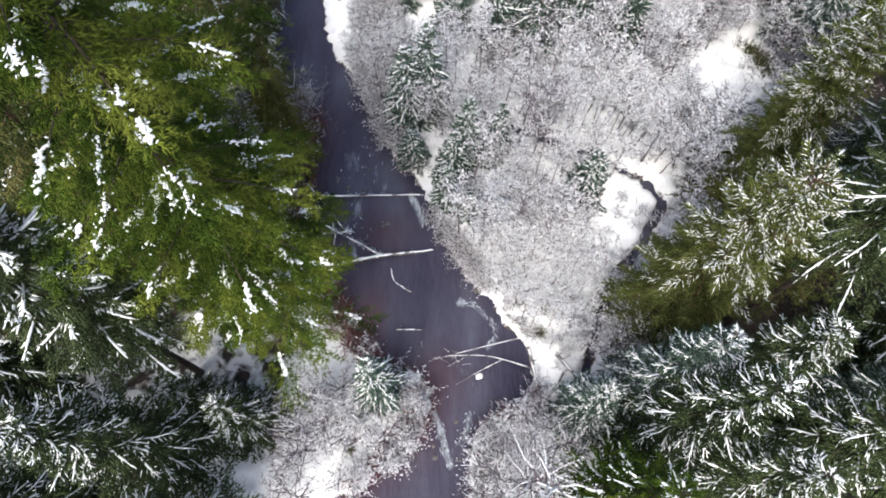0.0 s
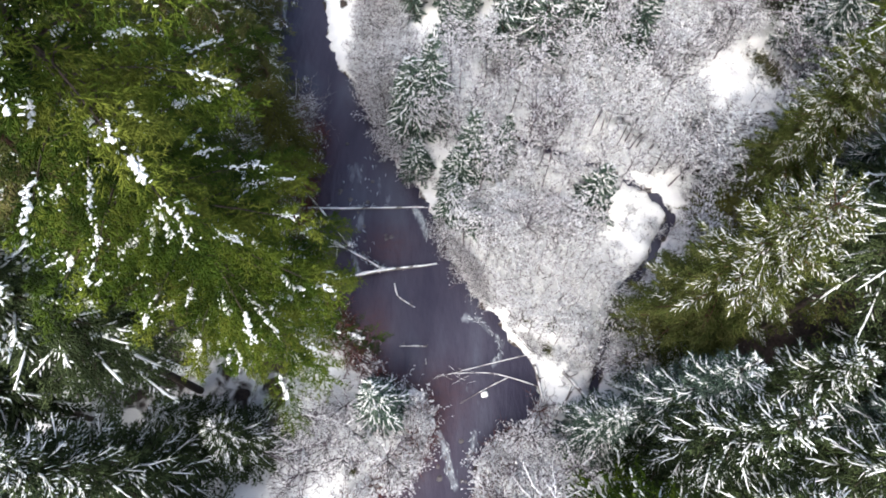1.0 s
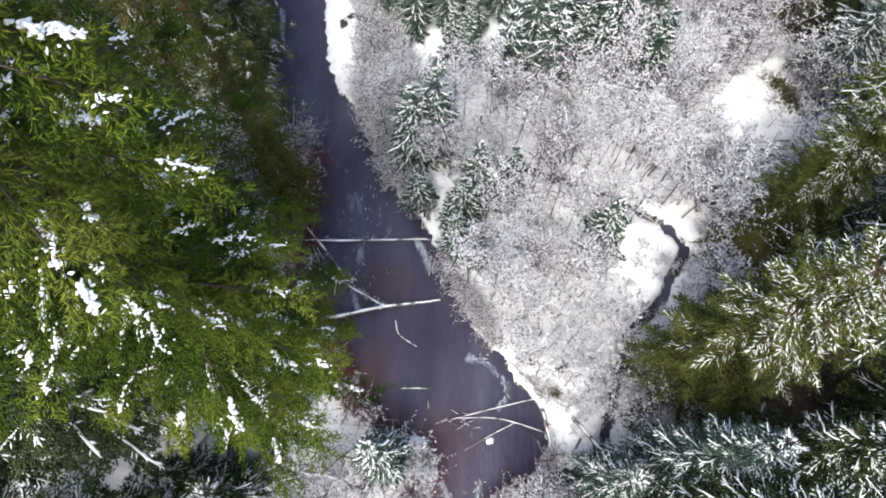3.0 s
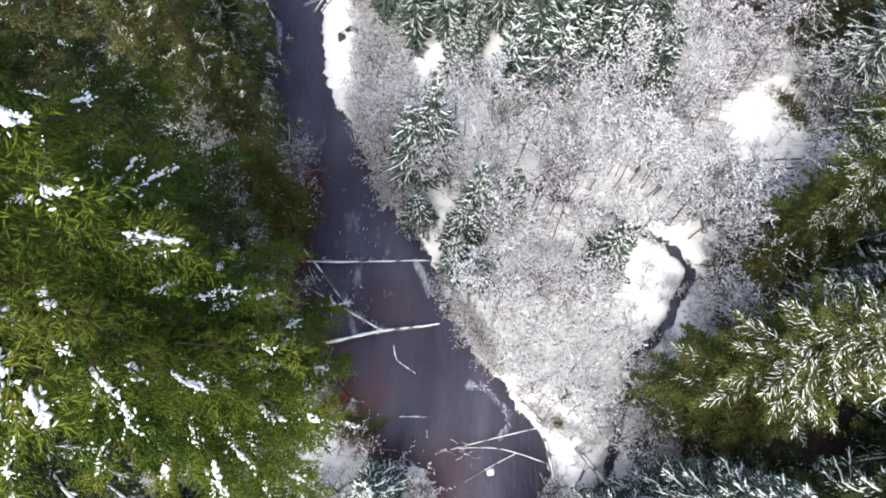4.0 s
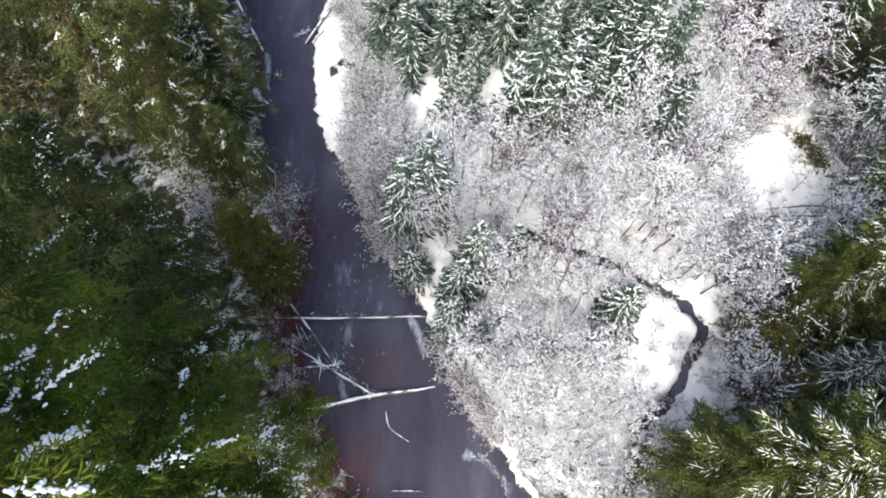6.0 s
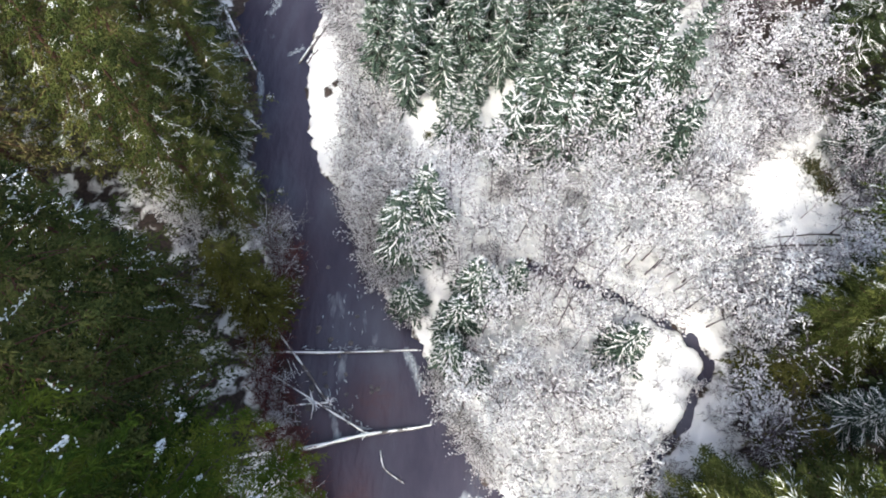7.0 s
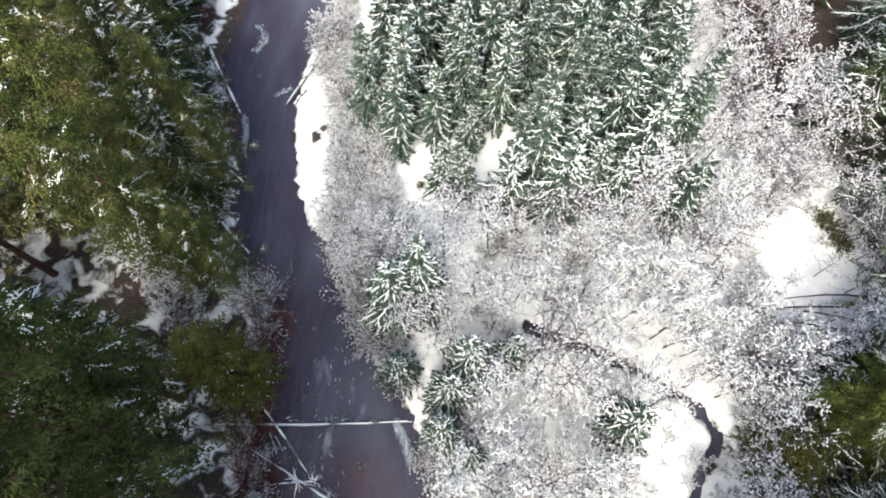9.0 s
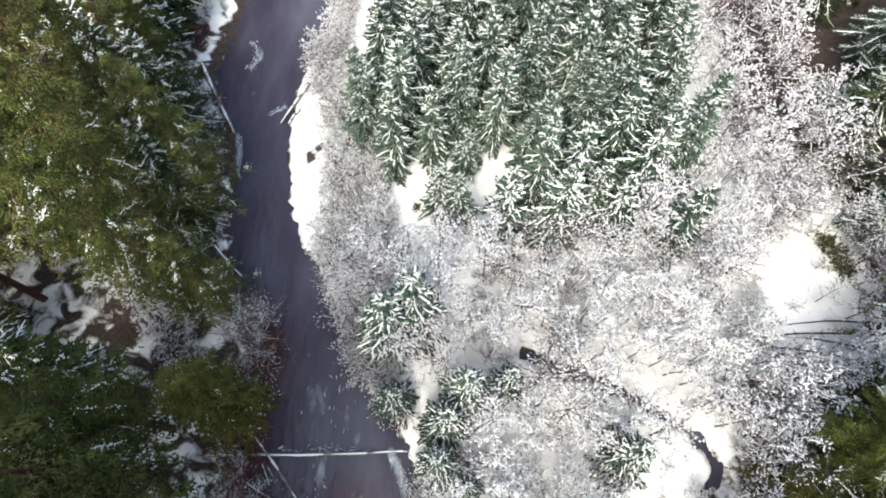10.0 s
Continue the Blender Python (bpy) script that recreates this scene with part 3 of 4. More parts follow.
            w = ridge * (0.4 + 0.6 * rng.rand(k))
            snow.spindles(on(v) + up * 0.07 + side * (0.06 * rng.randn(k))[:, None], lie, 0.3 + min(0.5, 0.2 * L) * rng.rand(k), w, w * 0.7, 0.4)
            pick = np.flatnonzero(rng.rand(m) < fingers / m)
            if len(pick):
                f = len(pick)
                wf = ridge * (0.40 + 0.35 * rng.rand(f))
                snow.spindles(at[pick] + d[pick] * (tl[pick] * 0.22)[:, None] + up * 0.08, d[pick] + up * 0.06, np.minimum(tl[pick], 0.95) * (0.55 + 0.4 * rng.rand(f)), wf, wf * 0.7, 0.5)
        z += gap * (0.55 + 0.45 * rel) * (0.85 + 0.3 * rng.rand())
    snow.spindles(np.array([[wob[-1][0], wob[-1][1], height - 0.45]]), np.array([[0.1, 0, 1.0]]), 0.6, 0.09, 0.09)
    part("limbwork", limbs, bark, root, kind="stuff")
    part("foliage", needle, needles, root, kind="stuff")
    part("snow", snow, BOUGH_SNOW, root, "ridges and fingers of settled snow", kind="stuff")
    return root


TURN = random.Random(4)


def plant(src, x, y, scale=1.0, wide=None, turn=None, sink=0.1, label=""):
    m = pose(x, y, level(x, y) - sink, TURN.uniform(-2, 2), TURN.uniform(-2, 2), TURN.uniform(0, 360) if turn is None else turn)
    wide = scale if wide is None else wide
    ob = copy_thing(src, m @ Matrix.Diagonal((wide, wide, scale, 1)))
    return tagged(ob, label)


def settle(src, x, y, turn=0.0):
    src.matrix_basis = pose(x, y, level(x, y) - 0.1, 0, 0, turn)
    return src


# the great fir on the left bank
great = settle(conifer("fir_tree", "tall yellow-green fir with clumps of snow on its boughs", FIR, BARK, 11, 54.0, 6.7, 0.26, 4.6, 225, 0.32, 0.46, 0.95, 0.15, 0.30, False, slim=0.09, inner=0.04, ragged=0.32, fans=22, split=True, one_sided=0.10), -13.4, 14.5)
# dark firs behind it
dark = settle(conifer("fir_tree", "tall dark green fir dusted with snow", DARK_FIR, RED_BARK, 12, 42.0, 5.8, 0.22, 4.4, 72, 0.36, 0.46, 0.22, 0.07, 0.6, False, slim=0.15, inner=0.04, ragged=0.36, fans=14), -20.2, 24.0)
dark_b = settle(conifer("fir_tree", "dark olive-green fir dusted with snow", DARK_FIR, RED_BARK, 13, 32.0, 5.0, 0.18, 4.4, 60, 0.36, 0.44, 0.26, 0.07, 0.65, False, slim=0.15, inner=0.04, ragged=0.34, fans=12), -26.5, 50.5)
# snow-laden spruces
laden = settle(spruce("spruce_tree", "dark spruce heavily laden with fingers of snow", SPRUCE, BARK, 14, 25.0, 3.8, 0.10, 0.95, 7, 0.34, 0.85, 0.062, 8, 0.8, fine=0.95, tufts=3), 18.3, 10.2)
laden_b = settle(spruce("spruce_tree", "green spruce with snow along its upper boughs", DARK_SPRUCE, BARK, 15, 29.0, 4.6, 0.10, 1.0, 7, 0.36, 0.8, 0.062, 7, 0.75, low_snow=0.35, fine=1.0, tufts=3), 18.6, 6.6)
bright = settle(conifer("fir_tree", "bright yellow-green fir speckled with snow", FIR, BARK, 16, 23.0, 5.0, 0.12, 12.0, 18, 0.42, 0.40, 0.55, 0.10, 0.6, True, slim=0.15), 14.6, 1.2)
cedar = settle(spruce("cedar_tree", "olive cedar with thin lines of snow on its crown", CEDAR, RED_BARK, 17, 30.0, 5.2, 0.10, 0.9, 8, 0.58, 1.0, 0.044, 16, 0.5, 0.22, low_snow=-0.1, broad=0.30, fine=0.8, tufts=6), 21.6, 18.4)
young = settle(spruce("spruce_tree", "young blue-green spruce covered with snow", SPRUCE, BARK, 18, 14.5, 2.6, 0.05, 0.85, 6, 0.28, 0.85, 0.065, 4), -5.5, 9.9)
young_b = settle(spruce("spruce_tree", "young green spruce with snow-tipped boughs", SPRUCE, BARK, 19, 15.0, 2.6, 0.05, 0.95, 6, 0.34, 0.75, 0.062, 3), 8.5, 58.5)
young_c = settle(spruce("spruce_tree", "slender spruce with thick snow on its boughs", SPRUCE, BARK, 20, 15.0, 3.0, 0.05, 1.1, 6, 0.36, 0.9, 0.09, 3, ragged=0.25), 10.2, 53.9)
fill_fir = settle(conifer("fir_tree", "dark green fir deep in the forest", DARK_FIR, RED_BARK, 22, 30.0, 4.8, 0.25, 4.2, 42, 0.40, 0.42, 0.2, 0.07, 0.65, False, slim=0.15, inner=0.04, ragged=0.32, fans=9), -31, 21)
fill_spruce = settle(spruce("spruce_tree", "snow-dusted spruce deep in the forest", DARK_SPRUCE, BARK, 23, 27.0, 4.2, 0.25, 1.1, 6, 0.36, 0.7, 0.11, 5, 0.75, low_snow=0.4), 37, 28.5)
grove = [settle(spruce("spruce_tree", "young spruce of the grove with snow-tipped boughs", SPRUCE, BARK, 24 + i, 15.0, r, 0.08, gap, 6, 0.36, 0.78, ridge, 4), x, y) for i, (r, x, y, gap, ridge) in enumerate([(2.7, 4.5, 65.0, 0.95, 0.048), (2.4, 12.5, 68, 0.9, 0.044), (3.0, 8.6, 71.5, 1.1, 0.056)])]
high = settle(spruce("fir_tree", "tall dark fir with a bare trunk and snowy upper boughs", DARK_SPRUCE, BARK, 27, 36.0, 5.0, 0.45, 0.9, 7, 0.42, 0.9, 0.12, 9, 0.7, low_snow=0.2, fine=0.8, tufts=5), -23.4, 11.2)
high_green = settle(spruce("fir_tree", "tall green fir with a bare brown trunk and snow-flecked boughs", DARK_SPRUCE, BARK, 28, 37.0, 5.4, 0.60, 0.85, 7, 0.42, 0.8, 0.075, 8, 0.65, low_snow=0.3, fine=0.8, tufts=5), 29.6, 18.4)
olive = settle(conifer("cedar_tree", "small rounded olive cedar with flecks of snow", OLIVE, BARK, 21, 17.2, 3.4, 0.08, 14.0, 16, 0.38, 0.45, 0.3, 0.05, 0.45, True, streaks=0), -17.0, 35.2)

TREES = [  # source, x, y, height scale, width scale
    (dark, -24.0, 29.6, 1.0, 1.0), (dark, -24.5, 20, 1.02, 1.0), (dark_b, -23.2, 33.6, 0.95, 0.95), (dark_b, -23.6, 55.5, 0.72, 0.8), (dark_b, -24.2, 46, 0.88, 0.85),
    (laden_b, -22.0, 3.8, 0.95, 1.05), (laden_b, -16.8, 6.4, 0.52, 0.75), (laden_b, -20.6, 7.6, 0.52, 0.62), (dark_b, -34, 15, 1.15, 1.1), (dark, -17.4, 18.8, 0.95, 0.95),
    (laden_b, -28, -2, 1.0, 1.1), (laden_b, -19.5, -2.5, 0.8, 0.95), (laden, -34, 3, 1.1, 1.1), (dark_b, -25.6, 57.6, 0.55, 0.72), (laden_b, -27.2, 62.5, 0.6, 0.75), (dark_b, -29.4, 67, 0.55, 0.75), (dark_b, -20.4, 44.8, 0.5, 0.7), (laden_b, -24.6, 53.6, 0.62, 0.7), (dark_b, -31, 60, 0.7, 0.8),
    (laden, 13.8, 8.6, 0.56, 0.85), (laden_b, 24.6, 10.2, 0.9, 1.0), (high_green, 35, 24.5, 1.05, 1.0), (cedar, 31.8, 33.6, 0.92, 0.85), (laden_b, 21, 2.6, 0.9, 1.0), (laden_b, 27, 4.6, 1.05, 1.1),
    (laden_b, 44, 71, 0.7, 0.95), (laden, 48, 79, 0.9, 1.1), (laden_b, 42.5, 87, 0.7, 0.9), (dark_b, 49, 66, 0.8, 1.0), (laden, 46, 94, 0.9, 1.0), (cedar, 35.8, 38.2, 0.55, 0.62), (laden, 43.5, 55.4, 0.7, 1.0), (laden, 32.5, 27.0, 0.62, 0.8), (olive, 29.2, 31.0, 0.42, 1.0), (olive, 30.0, 26.6, 0.4, 0.9),
    (fill_fir, 33, 21.5, 0.6, 0.9), (fill_fir, 29.4, 23.0, 0.4, 0.7), (laden_b, 40.5, 65.5, 0.6, 0.9), (laden_b, 45, 58, 0.8, 1.0), (bright, 42, 45, 1.1, 0.9), (laden, 41, 34, 1.1, 1.1), (laden_b, 39, 15, 1.1, 1.1), (laden, 34, 9, 1.1, 1.1),
    (young_b, -1.9, 62.7, 0.80, 0.85), (young_b, -5.7, 61.0, 0.92, 0.9), (young_b, 1.6, 61.3, 0.55, 0.7), (young_c, 5.6, 54.2, 0.87, 0.95), (young_c, 18.2, 58.6, 1.15, 1.0), (young_b, 21.8, 54, 0.84, 1.0),
    (young, -0.9, 56.7, 0.66, 0.75), (young, -2.6, 44.2, 1.0, 1.2), (young, -4.4, 42.6, 0.88, 1.3), (young, 2.2, 37.3, 0.80, 1.0), (young, 0.6, 35.1, 0.62, 0.95), (young, 0.5, 31.9, 0.54, 0.85),
    (young, 2.8, 30, 0.36, 0.6), (young, 5.6, 38.5, 0.68, 0.75), (young_b, -3.8, 36.9, 0.46, 0.85), (young, 15.6, 33.0, 0.62, 1.0), (young, 13.5, 56, 0.8, 0.95), (young_c, 15.8, 54.5, 0.8, 0.9), (young_b, 1.2, 55.4, 0.62, 0.7),
]
SPOTS = [(-23.4, 11.2), (29.6, 18.4), (-31, 21), (37, 28.5), (4.5, 65), (12.5, 68), (8.6, 71.5), (-13.4, 14.5), (-20.2, 24.0), (-26.5, 50.5), (18.3, 10.2), (18.6, 6.6), (14.6, 1.2), (21.6, 18.4), (-5.5, 9.9), (8.5, 58.5), (10.2, 53.9), (-17, 35.2)]
for src, x, y, tall, wide in TREES:
    plant(src, x, y, tall, wide)
    SPOTS.append((x, y))

# the young spruce grove upstream and the forest on both sides
PLACES = random.Random(21)


def scatter(area, count, gap, sources, tall, wide, keep=lambda x, y: True, spots=SPOTS, tries=4000, least=0.3):
    xs, ys = [p[0] for p in area], [p[1] for p in area]
    made = 0
    for _ in range(tries):
        if made >= count:
            break
        x, y = PLACES.uniform(min(xs), max(xs)), PLACES.uniform(min(ys), max(ys))
        if not bool(inside(np.array([x]), np.array([y]), area)[0]) or not keep(x, y):
            continue
        if any((x - a) ** 2 + (y - b) ** 2 < gap * gap for a, b in spots):
            continue
        if level(x, y) < least:
            continue
        k = PLACES.uniform(*tall)
        plant(PLACES.choice(sources), x, y, k, PLACES.uniform(*wide))
        spots.append((x, y))
        made += 1


scatter([(-9, 62), (-4, 58), (6, 59), (22, 57), (25, 66), (23, 100), (-9, 100)], 66, 3.5, grove, (0.75, 1.15), (0.95, 1.3))
scatter([(-62, 0), (-27, 0), (-25, 26), (-27, 45), (-30, 62), (-36, 70), (-34, 105), (-85, 105)], 80, 4.4, [fill_fir, fill_fir, dark_b, fill_spruce], (0.7, 1.2), (0.85, 1.15), lambda x, y: not (x > -33 and 36 < y < 49))
scatter([(36, -6), (66, -6), (80, 105), (46, 105), (42, 62), (44, 50), (37, 40)], 40, 5.5, [fill_spruce, fill_spruce, fill_fir], (0.7, 1.1), (0.85, 1.15))
scatter([(-25, 56), (-28, 66), (-32, 74), (-31, 100), (-36, 100), (-36, 70), (-29, 56)], 22, 2.8, [dark_b, fill_fir, fill_spruce, fill_spruce], (0.4, 0.75), (0.6, 0.85))


# ---- bare broadleaf trees with snow on every twig ----
def bare_tree(name, label, seed, height, spread_m, limbs=13, twigs=8, subs=3, stem=0.06, mat=TWIG, snow_w=0.072, cover=0.85, low=0.3, up=0.75, group="bare trees", trunk_mat=None):
    rng = np.random.RandomState(seed)
    root = thing(name, label, "tree" if height > 4.5 else "shrub", group)
    wood, trunk, snow = Geo(), Geo(), Geo()
    zs = np.linspace(-0.4, height, 7)
    wob = np.cumsum(np.cumsum(rng.randn(7, 2) * 0.05 * height / 6, axis=0), axis=0) * 0.6
    wob -= wob[0]
    trunk.tube(np.column_stack([wob, zs]), stem * (1.05 - zs / height) + 0.012, 5)
    part("trunk", trunk, trunk_mat or mat, root)

    def lay(p, d, length, width, much):
        """Short clumps of snow caught on the outer half of twigs."""
        k = len(p)
        keep = rng.rand(k) < cover * much
        u = 0.25 + 0.55 * rng.rand(k)
        w = width * (0.5 + 0.9 * rng.rand(k))
        if keep.any():
            snow.spindles((p + d * (length * u)[:, None] + np.array([0, 0, width * 0.4]))[keep], (d * [1, 1, 0.7] + rng.randn(k, 3) * 0.15)[keep], (w * (2.0 + 3.0 * rng.rand(k)))[keep], w[keep], (w * 0.8)[keep], 0.45)

    for i in range(limbs):
        f = low + (1 - low) * (i + rng.rand()) / limbs
        base = np.array([np.interp(f * height, zs, wob[:, 0]), np.interp(f * height, zs, wob[:, 1]), f * height])
        a = i * 2.4 + rng.randn() * 0.4
        L = spread_m * (0.55 + 0.6 * rng.rand()) * (1.15 - 0.65 * f)
        out = np.array([math.cos(a), math.sin(a), up * (0.6 + 0.8 * rng.rand())])
        s = np.linspace(0, 1, 5)
        kink = np.cumsum(rng.randn(5, 3) * 0.045 * L, axis=0)
        kink -= kink[0]
        line = base + out * (s * L)[:, None] + kink
        wood.tube(line, stem * 0.55 * (1.1 - s) * (1.1 - 0.5 * f) + 0.012, 4)
        if rng.rand() < cover:
            j = rng.randint(0, 2)
            fat = (snow_w * 0.30 + stem * 0.5 * (1.1 - s) * (1.1 - 0.5 * f)) * (0.6 + 0.7 * rng.rand(5))
            snow.tube(line[j:j + 4] + np.array([0, 0, 0.03 + 0.25 * stem]), fat[j:j + 4], 4)
        m = twigs
        u = 0.2 + 0.8 * (np.arange(m) + rng.rand(m)) / m
        at = np.column_stack([np.interp(u, s, line[:, k]) for k in range(3)])
        flat = out / np.linalg.norm(out)
        d = flat * 0.5 + rng.randn(m, 3) * 0.55 + np.array([0, 0, 0.25])
        d /= np.linalg.norm(d, axis=1)[:, None]
        tl = L * 0.42 * (0.5 + 0.7 * rng.rand(m))
        wood.spikes(at, d, tl, 0.026)
        lay(at, d, tl, snow_w, 0.8)
        q = np.arange(m * subs) // subs
        at2 = at[q] + (d * tl[:, None])[q] * (0.3 + 0.7 * rng.rand(m * subs, 1))
        d2 = d[q] * 0.6 + rng.randn(m * subs, 3) * 0.55 + np.array([0, 0, 0.1])
        d2 /= np.linalg.norm(d2, axis=1)[:, None]
        t2 = tl[q] * (0.3 + 0.4 * rng.rand(m * subs))
        wood.spikes(at2, d2, t2, 0.018)
        lay(at2, d2, t2, snow_w * 0.85, 0.8)
    part("twigwork", wood, mat, root, kind="stuff")
    if snow.n:
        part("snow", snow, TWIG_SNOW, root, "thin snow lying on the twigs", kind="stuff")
    return root


alder_label = "leafless alder with every twig coated in snow"
ALDERS = [settle(bare_tree("bare_tree", alder_label, 30 + i, h, w, 19, 9, 3, stem=0.075, snow_w=sw * 0.86, cover=cv, low=0.38, up=0.85), x, y) for i, (h, w, x, y, sw, cv) in enumerate([(9.5, 3.0, 11.3, 41.6, 0.10, 0.95), (8.0, 2.7, 8.0, 36.0, 0.08, 0.85), (10.5, 3.2, 17.5, 45.5, 0.095, 0.9), (7.0, 2.4, 4.5, 27.5, 0.07, 0.7), (11.0, 3.0, 22, 48, 0.075, 0.55), (6.0, 2.7, 13.5, 36, 0.10, 0.9)])]
BROWN = settle(bare_tree("bare_tree", "leafless brown alder with little snow on its twigs", 41, 9.0, 3.0, 18, 8, 3, snow_w=0.06, cover=0.3), 27.5, 62)
SAPLINGS = [settle(bare_tree("bare_sapling", "thin leafless sapling flecked with snow", 50 + i, h, w, 8, 6, 3, 0.05, snow_w=0.07, cover=0.85, trunk_mat=GREY_BARK), x, y) for i, (h, w, x, y) in enumerate([(4.6, 1.5, 7.4, 22.4), (5.4, 1.7, 10.5, 24), (3.8, 1.4, 12.5, 18.5)])]
SHRUBS = [settle(bare_tree("bare_shrub", "low leafless shrub dusted with snow", 60 + i, h, w, 12, 7, 3, 0.03, low=0.05, up=0.5, group="shrubs"), x, y) for i, (h, w, x, y) in enumerate([(2.4, 1.7, -9, 44.5), (3.0, 2.0, -6.5, 5.5)])]
FRINGE = settle(bare_tree("bare_shrub", "dark twiggy shrub hanging over the water", 65, 2.6, 2.0, 14, 9, 3, 0.03, TWIG, 0.055, 0.55, 0.05, 0.4, "shrubs"), -5.6, 38.4)
RED = settle(bare_tree("red_shrub", "leafless maroon-stemmed shrub on the river bank", 70, 2.2, 1.9, 16, 8, 3, 0.03, MAROON, 0.035, 0.06, 0.05, 0.45, "red shrubs"), -9.6, 18.2)
grey_shrub = settle(bare_tree("bare_shrub", "spreading grey leafless shrub leaning over the river", 75, 6.5, 4.6, 22, 9, 2, 0.06, GREY_BARK, 0.03, 0.5, 0.1, 0.5, "shrubs"), -17.6, 42.0)
big_bare = settle(bare_tree("bare_tree", "tall leafless maple with snow-lined limbs", 80, 17.0, 6.0, 16, 10, 4, 0.16, TWIG, 0.06, 0.8, 0.3, 0.6, trunk_mat=GREY_BARK), 7.2, 2.4)

BARE_SPOTS = [(-23.4, 11.2), (29.6, 18.4), (-31, 21), (37, 28.5), (4.5, 65), (12.5, 68), (13.5, 36), (11.3, 41.6), (8, 36), (17.5, 45.5), (4.5, 27.5), (22, 48), (7.4, 22.4), (10.5, 24), (12.5, 18.5), (7.2, 2.4)] + SPOTS[:]
HEART = [(16.8, 25.4), (20.4, 25.8), (22.4, 29.4), (23.6, 32.4), (19.8, 33.6), (18.4, 31.2), (17.8, 28)]
MEADOW = [(27.6, 43.8), (33, 41), (39, 45.5), (39.2, 52), (38.2, 57), (35.6, 57.4), (34, 54), (30.6, 52), (27.4, 47.8)]
SLIP = [(-3.4, 34.6), (-1.8, 30.5), (0.0, 28.0), (1.4, 29), (0.8, 33), (-0.2, 36), (-1.0, 39.5), (-2.8, 39.5)]
GAP = [(-6, 56.6), (-2.4, 53.4), (-1.8, 55), (-3.2, 60), (-5.4, 59)]
BAR = [(-18.4, 67.3), (-17.0, 58), (-15.4, 53.5), (-12.4, 50), (-12.7, 53), (-12.3, 57), (-12.6, 62), (-13.4, 66), (-14.6, 68.5)]


def open_snow(x, y):
    p = (np.array([x]), np.array([y]))
    if any(bool(inside(*p, q)[0]) for q in (HEART, MEADOW, SLIP, GAP, BAR)):
        return False
    return float(line_distance(*p, CREEK)[0]) > (1.5 if y > 25 else 0.6) and float(river_side(*p)[0]) > 0.7


def clumpy(x, y):
    return open_snow(x, y) and float(wave(np.array([x]), np.array([y]), 7.0, 17)[0]) > -0.75


POLES = [settle(bare_tree("bare_tree", "slender alder with a long dark stem and a snowy crown", 90 + i, h, 1.9, 14, 8, 3, 0.072, TWIG, 0.075, 0.9, 0.55, 0.8), x, y) for i, (h, x, y) in enumerate([(8.5, 16.2, 42.6), (7.6, 19.4, 41.4)])]
BARE_SPOTS += [(16.2, 42.6), (19.4, 41.4)]
scatter([(12.5, 42.6), (17, 41.6), (22, 39.6), (24.5, 41.5), (21, 46.5), (13, 47)], 26, 1.25, POLES, (0.8, 1.15), (0.8, 1.2), open_snow, BARE_SPOTS)
scatter([(23.5, 53.5), (28, 53), (29, 56.5), (25, 58.5)], 12, 1.0, POLES, (0.8, 1.2), (0.7, 1.1), open_snow, BARE_SPOTS)
scatter([(9.5, 27), (15, 26), (17, 34), (25, 36), (27, 42), (29, 57), (24, 66), (20, 56), (6, 53), (-4, 52), (-9, 50), (-9, 46), (-4, 40), (1, 30), (3, 24)], 125, 2.15, ALDERS, (0.6, 1.15), (0.75, 1.2), clumpy, BARE_SPOTS)
scatter([(24, 56), (32, 58), (40, 60), (38, 80), (46, 104), (24, 104), (24, 70)], 75, 2.2, ALDERS + [BROWN, BROWN, BROWN], (0.7, 1.15), (0.9, 1.3), clumpy, BARE_SPOTS)
scatter([(26, 26), (30, 27), (36, 40), (40, 45), (33, 41), (28, 43), (25, 36)], 28, 1.9, ALDERS + [BROWN, BROWN, BROWN, BROWN], (0.6, 1.0), (0.9, 1.3), open_snow, BARE_SPOTS)
scatter([(4.5, 22.5), (7, 18.8), (13, 16.5), (17, 20), (18, 25), (14, 27), (3, 28)], 62, 1.1, SAPLINGS, (0.7, 1.1), (0.8, 1.2), open_snow, BARE_SPOTS)
scatter([(14.6, 14), (18, 15), (20, 23), (17, 21)], 10, 1.5, ALDERS[3:5] + [BROWN], (0.5, 0.75), (0.7, 0.9), open_snow, BARE_SPOTS)
scatter([(-12.5, 49), (-8, 44), (-5, 48), (-6, 56), (-9, 66), (-13, 72), (-12, 100), (-16, 100), (-16.5, 75), (-13.6, 67), (-12.4, 60), (-12.6, 54)], 140, 1.05, SHRUBS + [FRINGE, FRINGE], (0.75, 1.2), (0.8, 1.2), open_snow, BARE_SPOTS)
scatter([(-14, -3), (-7.5, 1), (-3, 5), (-1.4, 8), (-2.2, 11.6), (-7, 13), (-13, 9), (-15, 4)], 17, 1.9, SHRUBS[1:] + [FRINGE, BROWN] + ALDERS[3:4], (0.5, 0.9), (0.8, 1.3), open_snow, BARE_SPOTS)
scatter([(4, -3), (4.5, 6.5), (8, 8.7), (11, 9), (12, 3), (9, -3)], 22, 1.4, SHRUBS[1:] + [BROWN, BROWN, FRINGE] + ALDERS[3:4], (0.7, 1.1), (0.8, 1.2), open_snow, BARE_SPOTS)
